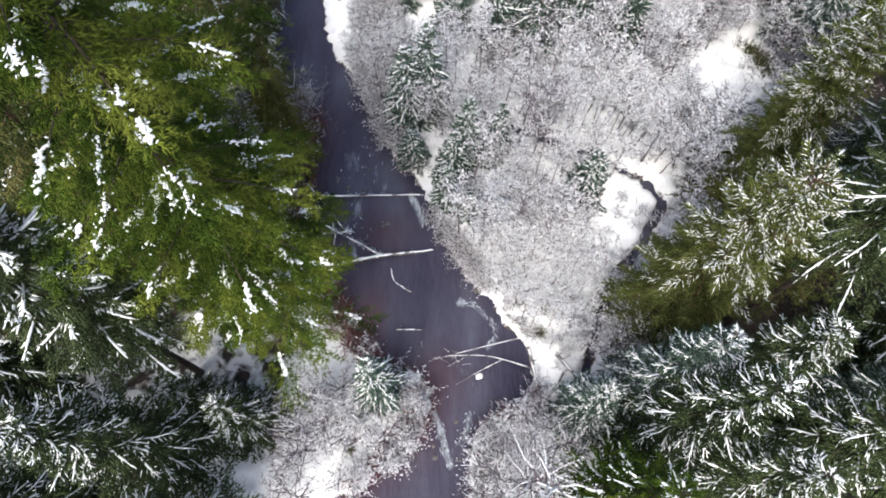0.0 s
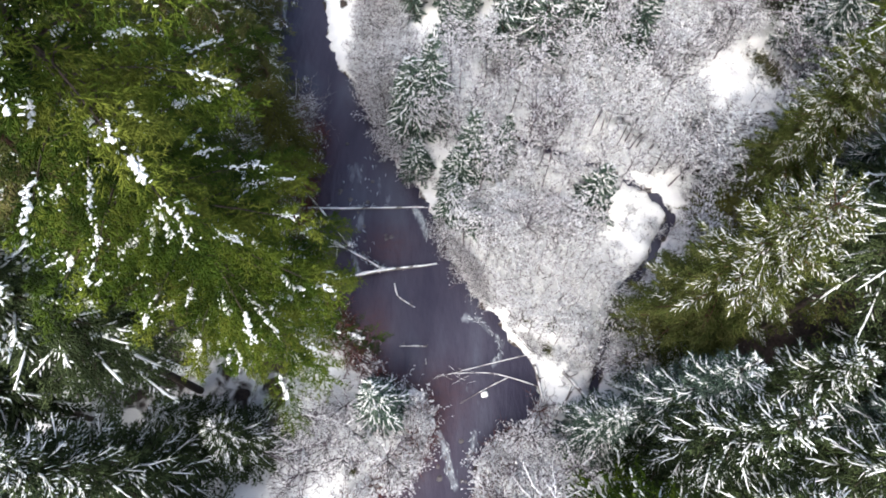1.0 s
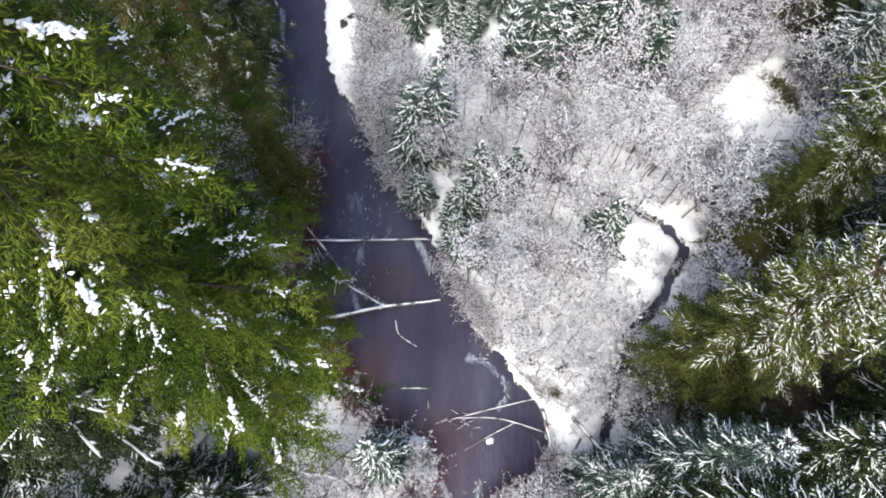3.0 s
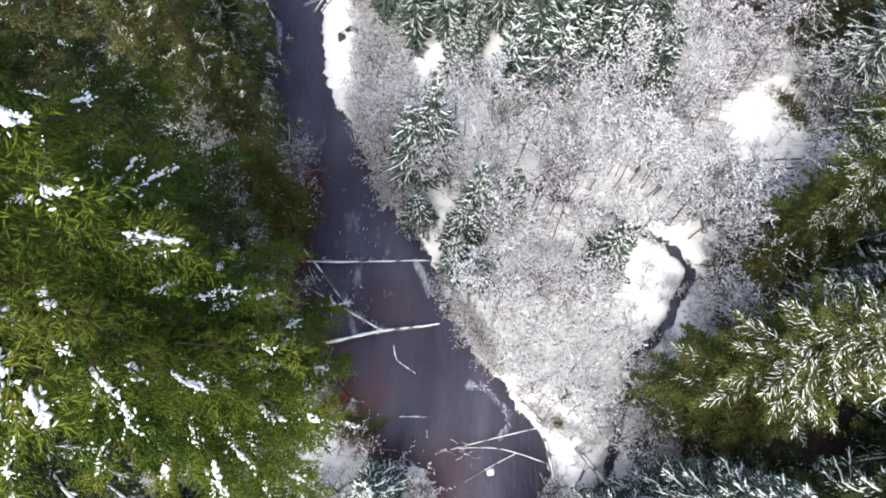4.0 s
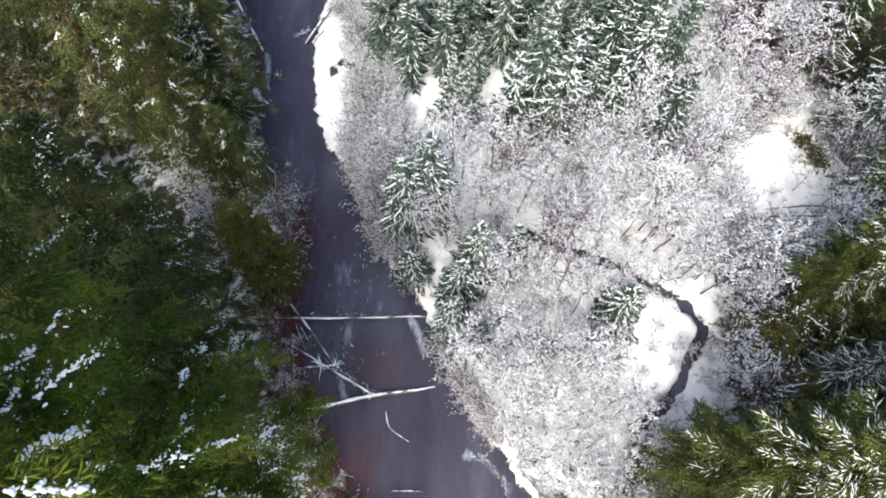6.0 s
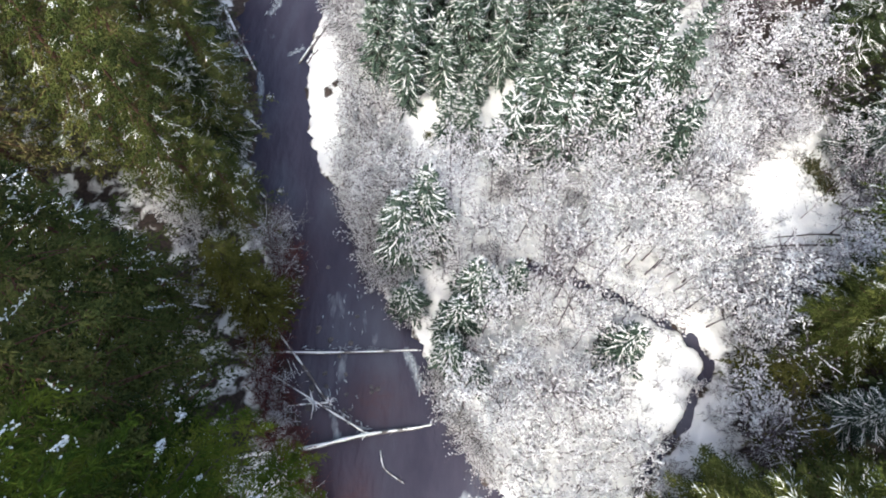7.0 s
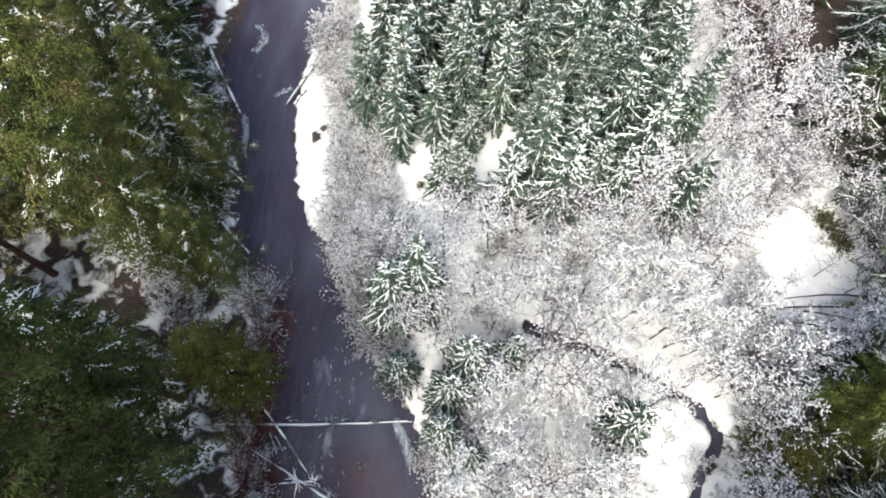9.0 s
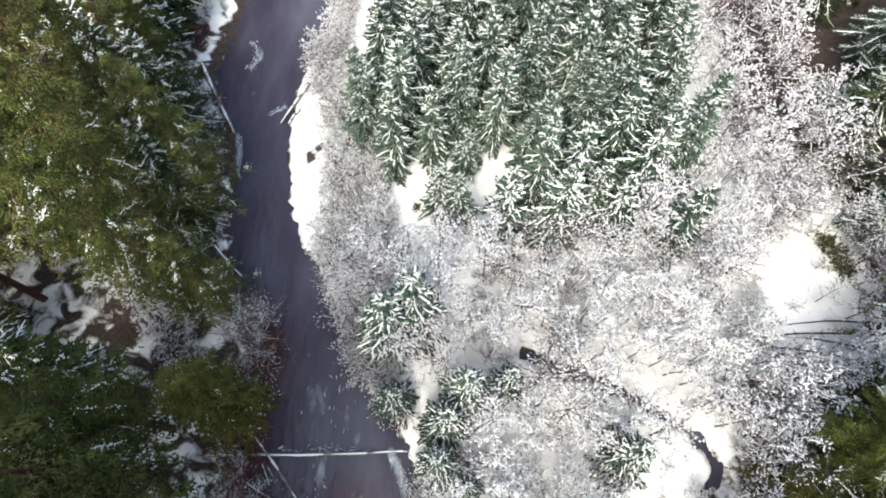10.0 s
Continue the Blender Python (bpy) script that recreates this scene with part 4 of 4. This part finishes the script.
scatter([(-3.4, 34.8), (-8.7, 41.0), (-10.5, 46), (-12, 49), (-10, 49), (-8.6, 46), (-6.4, 41), (-2.4, 36)], 34, 0.7, [FRINGE, FRINGE, SHRUBS[0]], (0.6, 1.0), (0.7, 1.1), lambda x, y: (x + 3) ** 2 + (y - 33) ** 2 > 9, BARE_SPOTS, 4000, 0.05)
scatter([(-1.4, 30.4), (0.0, 27.5), (3.6, 22), (5.4, 20.2), (6.2, 20.6), (4.4, 22.8), (1.0, 28), (-0.9, 30.8)], 30, 0.6, [FRINGE], (0.45, 0.8), (0.6, 0.95), lambda x, y: True, BARE_SPOTS, 4000, 0.05)
scatter([(-16, 44), (-15, 34), (-13.8, 27), (-10.5, 20), (-8, 15.5), (-5.5, 13.8), (-8.5, 13.5), (-12.5, 18), (-17, 27), (-19, 35)], 90, 0.8, [RED, RED, RED, RED, FRINGE], (0.3, 0.7), (0.6, 1.0), lambda x, y: True, BARE_SPOTS, 4000, 0.05)
scatter([(-7, 0.6), (-2.8, 4.2), (-0.7, 7.8), (-1.2, 11.5), (-2.4, 11.2), (-2.2, 8), (-4, 5), (-8, 2)], 26, 0.7, [FRINGE, SHRUBS[1], RED], (0.6, 0.9), (0.7, 1.0), lambda x, y: True, BARE_SPOTS)
scatter([(3.8, -2), (4.0, 6.3), (7, 8.8), (9.6, 11.5), (10.4, 11), (8, 8), (5, 5), (5, -2)], 26, 0.7, [FRINGE, SHRUBS[1], RED], (0.6, 0.9), (0.7, 1.0), lambda x, y: True, BARE_SPOTS)
scatter([(-30, 83), (-31, 72), (-26, 67), (-23, 50), (-26, 48), (-34, 70), (-36, 84)], 24, 2.0, [SHRUBS[0], SHRUBS[1], RED], (0.8, 1.4), (0.9, 1.4), lambda x, y: True, BARE_SPOTS)


# wide bare maples on the near banks
for x, y, tall, wide in ((-10.6, 8.8, 0.55, 0.8), (-7.4, 7.6, 0.42, 0.62), (-12.2, 5.4, 0.5, 0.7)):
    plant(big_bare, x, y, tall, wide)

# dark twiggy hollows in the thicket, and snowy brush in the gap between the firs
scatter([(5, 28), (15, 27), (18, 35), (25, 38), (28, 44), (27, 56), (20, 56), (6, 52), (-4, 50), (-5, 42), (1, 32)], 70, 0.9, [FRINGE, FRINGE, BROWN], (0.3, 0.7), (0.45, 0.9), lambda x, y: open_snow(x, y) and float(wave(np.array([x]), np.array([y]), 6.0, 31)[0]) > 0.45, [], 4000)
scatter([(-31, 47), (-24, 40), (-22, 36.5), (-20, 38), (-23, 43), (-28, 48)], 16, 1.3, SHRUBS + [FRINGE], (0.7, 1.3), (0.7, 1.2), lambda x, y: True, BARE_SPOTS)


for k in range(36, 66, 3):
    x, y = CREEK[k] + np.array([TURN.choice((-1, 1)) * TURN.uniform(0.9, 1.7), TURN.uniform(-0.8, 0.8)])
    plant(TURN.choice([FRINGE, SHRUBS[0], SHRUBS[1]]), x, y, TURN.uniform(0.35, 0.75), TURN.uniform(0.4, 0.75))
scatter(HEART, 5, 1.5, SAPLINGS + [SHRUBS[0]], (0.35, 0.6), (0.5, 0.7), lambda x, y: True, BARE_SPOTS)
scatter([(-17.4, 46), (-15.6, 42), (-15.0, 36), (-16.6, 36), (-18.2, 43)], 14, 0.9, [RED, RED, FRINGE], (0.9, 1.7), (0.8, 1.2), lambda x, y: True, BARE_SPOTS, 4000, 0.05)
scatter([(24.4, 23.6), (27, 23.6), (31, 30), (33, 38), (28.4, 37), (26.6, 32)], 26, 1.1, [BROWN, BROWN, FRINGE, SHRUBS[0]], (0.4, 0.8), (0.6, 1.0), lambda x, y: True, BARE_SPOTS)
scatter([(26, 42), (30, 41.6), (31, 46), (30.6, 52), (27, 52)], 14, 0.9, [SHRUBS[0], FRINGE, SAPLINGS[0]], (0.4, 0.9), (0.5, 0.9), lambda x, y: True, BARE_SPOTS)
scatter([(39.4, 42), (47, 44), (47, 57), (41, 59), (39, 53.6)], 26, 1.5, [BROWN, BROWN] + ALDERS[2:5], (0.5, 0.9), (0.8, 1.2), lambda x, y: True, BARE_SPOTS)
scatter([(29, 53), (33, 55), (35, 58.4), (38, 58.6), (38, 61), (29, 60)], 18, 1.3, ALDERS + [BROWN], (0.5, 0.8), (0.7, 1.0), lambda x, y: True, BARE_SPOTS)
scatter(MEADOW, 5, 1.8, SAPLINGS + [SHRUBS[0], FRINGE], (0.4, 0.8), (0.5, 0.9), lambda x, y: True, BARE_SPOTS)
scatter([(8.5, 20.5), (11, 17.5), (11.4, 12.4), (13.6, 13.5), (15.6, 18), (13, 21.5)], 11, 0.9, SAPLINGS + [SHRUBS[0], SHRUBS[1], FRINGE], (0.35, 0.7), (0.45, 0.75), lambda x, y: True, BARE_SPOTS)
scatter([(6.2, 20.2), (8.2, 17.6), (9.6, 16.0), (10.2, 16.6), (8.6, 18.6), (6.8, 20.8)], 7, 0.7, [FRINGE], (0.3, 0.5), (0.4, 0.6), lambda x, y: True, BARE_SPOTS)


def twig_litter(label, area, amount, seed):
    """Thin fallen twigs strewn over the snow."""
    rng = np.random.RandomState(seed)
    q = np.array(area)
    at = rng.uniform(q.min(axis=0), q.max(axis=0), (amount * 2, 2))
    at = at[inside(at[:, 0], at[:, 1], q)][:amount]
    z = ground_height(at[:, 0], at[:, 1])
    at, z = at[z > 0.3], z[z > 0.3]
    d = rng.randn(len(at), 3) * [1, 1, 0.25]
    d /= np.linalg.norm(d, axis=1)[:, None]
    g = Geo()
    g.spikes(np.column_stack([at, z + 0.02]), d, 0.25 + 0.9 * rng.rand(len(at)) ** 2, 0.022)
    return tagged(new("twig_litter", g.mesh("twig_litter", TWIG)), label, "twigs", kind="stuff")


twig_litter("fallen twigs strewn over the snowy thicket", [(9, 17), (18, 20), (25, 36), (40, 46), (38, 58), (22, 60), (-8, 54), (-4, 40), (3, 24)], 1800, 1)
twig_litter("fallen twigs strewn over the snowy river bank", [(-14, -3), (-3, 5), (-2, 12), (-14, 13), (-24, 8)], 300, 2)


# ---- fallen logs and driftwood ----
LOGS = random.Random(9)


def fallen(name, label, pts, r0, r1, snow=1.0, mat=GREY_BARK, stubs=3, group="fallen logs", seed=1):
    """A fallen trunk along points, with stubs and a ridge of snow on its back."""
    rng = np.random.RandomState(seed)
    root = thing(name, label, "log", group)
    line = smooth_line(pts, 5) if len(pts) > 2 else np.array([np.array(pts[0], float) * (1 - u) + np.array(pts[1], float) * u for u in np.linspace(0, 1, 9)])
    k = len(line)
    floor = ground_height(line[:, 0], line[:, 1])
    line[:, 2] = np.where(floor > 0.3, np.maximum(line[:, 2], floor + 0.6 * r0), line[:, 2])
    rad = np.linspace(r0, r1, k) * (1 + 0.06 * rng.randn(k))
    line = line + rng.randn(k, 3) * r0 * 0.08
    g = Geo()
    g.tube(line, rad, 8)
    part("trunk", g, mat, root)
    for i in range(stubs):
        j = rng.randint(1, k - 1)
        d = rng.randn(3) * 0.6 + np.array([0, 0, 0.5])
        g = Geo()
        g.tube([line[j], line[j] + d * (2.0 * r0 + 0.25)], [rad[j] * 0.4, rad[j] * 0.18], 5)
        part("stub", g, mat, root)
    if snow:
        j0 = 0
        while j0 < k - 2:
            n = rng.randint(3, max(4, k // 2) + 1)
            j1 = min(k, j0 + n)
            if rng.rand() < snow and j1 - j0 >= 2:
                seg = line[j0:j1] + np.array([0, 0, 1.0]) * (rad[j0:j1] * 0.5)[:, None]
                w = rad[j0:j1] * (0.74 + 0.12 * rng.randn(j1 - j0)).clip(0.45, 0.9)
                w[0] *= 0.6
                w[-1] *= 0.6
                g = Geo()
                g.tube(seg, w, 7)
                part("snow", g, SNOW, root, "ridge of settled snow")
            j0 = j1 - 1
    return root


fallen("fallen_log", "straight snow-topped log lying across the river", [(-19.6, 31.6, 0.75), (-12, 32.05, 0.45), (-6.4, 32.5, 0.28), (-3.6, 32.85, 0.05), (-2.4, 32.9, -0.06)], 0.17, 0.07, 0.95, seed=2)
fallen("fallen_log", "broken snow-covered log slanting into the river", [(-16.0, 33.5, 0.9), (-13.4, 30.7, 0.6), (-10.7, 27.5, 0.2)], 0.15, 0.11, 0.9, seed=3)
fallen("fallen_log", "thin snowy log slanting down to a larger one", [(-16.6, 29.9, 1.0), (-11.9, 27.5, 0.85), (-7.0, 25.0, 0.62)], 0.09, 0.12, 0.95, stubs=3, seed=4)
fallen("fallen_log", "short pale log with snow resting at the root knot", [(-15.6, 26.7, 0.6), (-13, 27.1, 0.8), (-10.4, 27.4, 0.85)], 0.05, 0.12, 0.8, stubs=5, seed=5)
fallen("fallen_log", "thick snow-topped log reaching out across the river", [(-18.2, 22.2, 0.95), (-12, 23.4, 0.65), (-7, 24.8, 0.42), (-3.2, 25.5, 0.25), (-2.0, 25.8, 0.08), (-0.9, 26.1, -0.12)], 0.26, 0.09, 0.95, seed=6)
fallen("driftwood", "crooked snowy branch lying in the river", [(-5.5, 23.6, 0.1), (-5.1, 22.2, 0.16), (-4.2, 21.5, 0.14), (-3.1, 20.9, 0.05)], 0.07, 0.06, 1.0, stubs=2, seed=7)
fallen("driftwood", "short snow-covered pole lying in the river", [(-4.5, 16.7, 0.1), (-3, 16.78, 0.12), (-1.7, 16.8, 0.1)], 0.08, 0.07, 1.0, stubs=4, seed=8)
fallen("driftwood", "short snowy stick standing out of the water", [(-1.75, 15.6, 0.1), (-1.65, 14.9, 0.1)], 0.05, 0.04, 1.0, stubs=1, seed=9)
fallen("fallen_log", "long pale snag leaning from the bank into the water", [(0.4, 13.9, 0.35), (4.5, 15.1, 0.6), (9.3, 16.4, 0.9)], 0.03, 0.075, 0.9, stubs=6, seed=10)
fallen("fallen_log", "pale forked snag leaning from the bank into the water", [(1.0, 14.1, 0.3), (5.2, 14.2, 0.55), (9.8, 13.0, 0.85)], 0.03, 0.075, 0.9, stubs=7, seed=11)
fallen("fallen_log", "thin dark snag lying over the shallow water", [(1.9, 11.2, 0.25), (4.2, 12.6, 0.4), (6.6, 13.9, 0.55)], 0.03, 0.07, 0.8, stubs=4, seed=12)


def root_wad(x, y, z, size, seed):
    """The torn root end of a fallen tree, bristling with snowy roots."""
    rng = np.random.RandomState(seed)
    root = thing("root_wad", "torn root end of a fallen tree caked with snow", "log", "fallen logs")
    for i in range(11):
        d = rng.randn(3) * [1, 1, 0.6]
        d /= np.linalg.norm(d)
        far = np.array([0, 0, 0.1]) + d * size * (0.6 + 0.8 * rng.rand())
        mid = far * 0.5 + rng.randn(3) * 0.08 * size
        g = Geo()
        g.tube([[0, 0, 0], mid, far], [0.09, 0.045, 0.015], 5)
        ob = part("root", g, GREY_BARK, root)
        g = Geo()
        g.tube(np.array([[0, 0, 0.08], mid + [0, 0, 0.06], far + [0, 0, 0.03]]), [0.085, 0.045, 0.018], 5)
        part("snow", g, SNOW, ob)
    root.matrix_basis = pose(x, y, z)
    return root


for i, (x0, y0, x1, y1) in enumerate([(-14.9, 31.2, -14.0, 29.4), (-14.4, 31.0, -13.6, 29.8)]):
    fallen("driftwood", "short snowy stick leaning in the log jam", [(x0, y0, 0.8), (x1, y1, 0.35)], 0.05, 0.035, 0.9, stubs=1, group="log jam sticks", seed=90 + i)
root_wad(-11.9, 27.4, 0.75, 1.25, 5)
root_wad(-10.5, 27.4, 0.6, 0.55, 6)
root_wad(-7.0, 25.0, 0.55, 0.6, 7)
for i in range(12):
    x, y = LOGS.uniform(0.2, 3.8), LOGS.uniform(13.3, 14.8)
    fallen("driftwood", "thin snowy twig of the snag in the river", [(x, y, 0.3), (x - LOGS.uniform(0.5, 1.3), y + LOGS.uniform(-0.7, 0.5), 0.3)], 0.025, 0.015, 0.9, stubs=0, group="snag twigs", seed=20 + i)
fallen("fallen_log", "snow-topped log lying along the bank", [(6.0, 19.7, 0.5), (7.5, 18.2, 0.75), (9.1, 16.5, 0.95)], 0.13, 0.15, 0.9, seed=40)
fallen("fallen_log", "long snow-topped log lying along the bank", [(9.2, 15.2, 0.95), (9.8, 12.6, 0.8), (10.4, 9.4, 0.55)], 0.17, 0.14, 0.95, seed=41)
fallen("fallen_log", "fallen grey trunk lying in the snow", [(12.0, 14.6, 1.15), (13.6, 12.8, 1.15), (15.4, 10.7, 1.2)], 0.20, 0.16, 0.75, seed=42)
fallen("fallen_log", "thin grey trunk lying in the snow", [(13.0, 13.4, 1.1), (12.2, 11.8, 1.1), (11.1, 10.2, 1.0)], 0.12, 0.10, 0.75, seed=43)
fallen("fallen_log", "grey trunk lying in the snow under the cedar", [(20.4, 17.4, 1.2), (22.2, 15.8, 1.25), (24.4, 14.2, 1.3)], 0.22, 0.18, 0.6, seed=44)
fallen("fallen_log", "thinner grey trunk lying in the snow under the cedar", [(21.6, 17.2, 1.2), (23.2, 15.8, 1.25), (25.2, 14.8, 1.3)], 0.16, 0.13, 0.6, seed=45)
fallen("fallen_log", "curved grey trunk lying on the snowy forest floor", [(-20.4, 6.6, 1.2), (-18, 8.4, 1.3), (-16.4, 10.2, 1.1), (-14.6, 12.0, 0.9)], 0.10, 0.15, 0.15, seed=46)
fallen("fallen_log", "snowy log sliding from the far bank into the river", [(-29.4, 74.2, 1.0), (-26.6, 69.4, 0.7), (-24.0, 65.2, 0.2)], 0.24, 0.17, 0.95, seed=47)
fallen("fallen_log", "snowy log at the head of the gravel bar", [(-19.2, 66.8, 0.2), (-17.8, 69.8, 0.5), (-16.2, 73, 0.9)], 0.12, 0.26, 0.95, seed=48)
fallen("fallen_log", "short snowy log beside the gravel bar", [(-18.3, 66.8, 0.3), (-17.2, 68.8, 0.55)], 0.15, 0.18, 0.95, seed=49)
fallen("fallen_log", "snowy log lying on the bank under firs", [(-23.2, 51.4, 0.9), (-21.8, 50.0, 0.6), (-20.0, 48.4, 0.15)], 0.17, 0.12, 0.9, seed=50)
fallen("fallen_log", "long snow-topped log in the far thicket", [(38, 70.6, 1.2), (44, 72.8, 1.4), (51, 75.2, 1.6)], 0.22, 0.16, 0.85, seed=51)
for i, (x0, y0, x1, y1) in enumerate([(28.3, 44.5, 39, 45.6), (29.8, 45.2, 40, 44.2), (31, 44.0, 41, 42.6), (33.0, 46.2, 41, 46.8)]):
    fallen("fallen_log", "slim bare stem lying across the snowy clearing", [(x0, y0, 1.05), ((x0 + x1) / 2, (y0 + y1) / 2 + 0.3, 1.5), (x1, y1, 1.7)], 0.05, 0.11, 0.35, BARK, 5, "stems in the clearing", 52 + i)
for i, (x0, y0, x1, y1) in enumerate([(25.2, 55.5, 29.2, 52.4), (27.0, 57.2, 30.2, 54.0), (24.6, 52.6, 28.4, 51.2)]):
    fallen("fallen_log", "dark leaning stem beside the clearing", [(x0, y0, 1.2), (x1, y1, 2.2)], 0.12, 0.06, 0.5, BARK, 4, "stems in the clearing", 60 + i)
for i in range(12):
    x, y = 17.5 + LOGS.uniform(0, 5), 23.4 + LOGS.uniform(-1.2, 2.2)
    fallen("fallen_log", "slim snowy stick fallen across the creek", [(x, y, 1.1), (x + LOGS.uniform(1.2, 2.6), y + LOGS.uniform(-0.5, 0.3), 1.2)], 0.05, 0.03, 0.9, BARK, 1, "sticks over the creek", 70 + i)


# ---- rocks, foam and small clumps ----
def boulder(label, x, y, z, size, snow=True, seed=1, name="boulder", mat=ROCK):
    rng = np.random.RandomState(seed)
    root = thing(name, label, "rock", "river rocks")
    for cap in ((False, True) if snow else (False,)):
        bm = bmesh.new()
        bmesh.ops.create_icosphere(bm, subdivisions=3, radius=1)
        for v in bm.verts:
            d = 1 + 0.28 * noise.noise(v.co * 1.4 + Vector((seed * 3.1, 0, 0)))
            v.co = Vector((v.co.x * d * size, v.co.y * d * size * 0.8, v.co.z * d * size * 0.55))
            if cap:
                v.co = Vector((v.co.x * 0.93, v.co.y * 0.93, max(v.co.z, 0.02 * size) + size * 0.12))
        me = bpy.data.meshes.new("snow" if cap else "stone")
        bm.to_mesh(me)
        bm.free()
        me.materials.append(SNOW if cap else mat)
        me.polygons.foreach_set("use_smooth", [True] * len(me.polygons))
        part("snow" if cap else "stone", me, None, root)
    root.matrix_basis = pose(x, y, z, 0, 0, rng.rand() * 360)
    return root


boulder("snow-capped boulder in the shallow river", 4.3, 12.2, 0.05, 0.42, True, 3)
for i in range(36):
    x, y = LOGS.choice([(LOGS.uniform(-0.2, 3.4), LOGS.uniform(4.0, 8.6)), (LOGS.uniform(-13, -7.5), LOGS.uniform(30, 44)), (LOGS.uniform(-13, -6), LOGS.uniform(26, 31))])
    if level(x, y) < -0.25:
        boulder("dark wet rock breaking the river surface", x, y, -0.02, LOGS.uniform(0.14, 0.34), False, 100 + i)

def foam(label, pts, width, amount, seed):
    """A riffle: broken streaks of white water along a line."""
    rng = np.random.RandomState(seed)
    line = smooth_line(pts, 8)
    u = rng.rand(amount) * (len(line) - 1)
    at = np.column_stack([np.interp(u, np.arange(len(line)), line[:, k]) for k in range(2)] + [np.full(amount, 0.004)])
    at[:, :2] += rng.randn(amount, 2) * width * 0.4
    i = np.clip(u.astype(int), 0, len(line) - 2)
    d = np.column_stack([line[i + 1] - line[i], np.zeros(amount)]) + rng.randn(amount, 3) * [0.08, 0.08, 0]
    g = Geo()
    g.spindles(at, d, 0.15 + 0.6 * rng.rand(amount), 0.03 + 0.10 * rng.rand(amount) ** 2, 0.025)
    ob = tagged(new("foam_riffle", g.mesh("foam_riffle", FOAM)), label, "water", "riffles", "stuff")
    return ob


foam("white water spilling past the log end", [(-3.9, 32.7), (-3.0, 31.2), (-2.3, 29.4)], 0.6, 60, 1)
foam("curling white riffle beside the bank", [(2.4, 20.2), (4.2, 19.4), (5.6, 17.8), (5.8, 16.4), (5.2, 15.2)], 0.4, 40, 2)
foam("broken white riffles over shallow stones", [(-0.2, 8.2), (0.5, 7.0), (1.0, 5.4), (1.6, 3.6)], 0.7, 40, 3)
foam("small riffle over shallow stones", [(3.4, 8.6), (3.2, 7.0), (2.6, 5.6)], 0.5, 20, 4)
foam("pale riffle below the far log", [(-23.8, 65.2), (-23.2, 62.8), (-22.6, 59.6)], 0.5, 40, 5)
foam("small riffle in the upper river", [(-24.6, 78.4), (-23.6, 76.6), (-24.0, 74.6)], 0.7, 40, 6)
foam("small riffle near the bar", [(-20.8, 68.2), (-19.2, 69.2)], 0.4, 30, 7)
foam("scattered flecks of white water in midstream", [(-10.5, 40), (-9.6, 37), (-9.6, 34), (-10.4, 30.5), (-9.6, 28)], 2.2, 30, 8)
foam("water piling up against the slanting logs", [(-11.2, 28.6), (-10, 27.0), (-8.2, 25.8), (-7.2, 25.2)], 0.7, 60, 9)
foam("water piling up against the straight log", [(-14, 32.4), (-10, 32.6), (-6, 32.9)], 0.3, 30, 10)


def clump(label, x, y, size, seed, mat=BRUSH):
    rng = np.random.RandomState(seed)
    g = Geo()
    k = 420
    d = rng.randn(k, 3)
    d[:, 2] = np.abs(d[:, 2]) * 0.8 + 0.2
    g.spindles(rng.randn(k, 3) * [0.42 * size, 0.42 * size, 0.05 * size], d, size * (0.15 + 0.35 * rng.rand(k)), 0.03 * size + 0.015, 0.02 * size, 0.5)
    ob = tagged(new("fern_clump", g.mesh("fern_clump", mat)), label, "plant", "low clumps", "stuff")
    ob.matrix_basis = pose(x, y, level(x, y) - 0.03)
    return ob


for i, (x, y, s) in enumerate([(8.4, 19.8, 0.55), (11.2, 19.2, 0.7), (10.6, 16.8, 0.7), (-3.2, 57.0, 0.7), (-8.0, 4.6, 0.6), (39.8, 54.2, 1.8), (40.2, 52.6, 1.6), (38.9, 55.6, 1.4), (41.2, 75.8, 1.6), (40.4, 75, 1.2), (-12.6, 24.8, 1.1), (-12.0, 25.6, 0.9)]):
    clump("dark low brush poking through the snow", x, y, s, 200 + i)
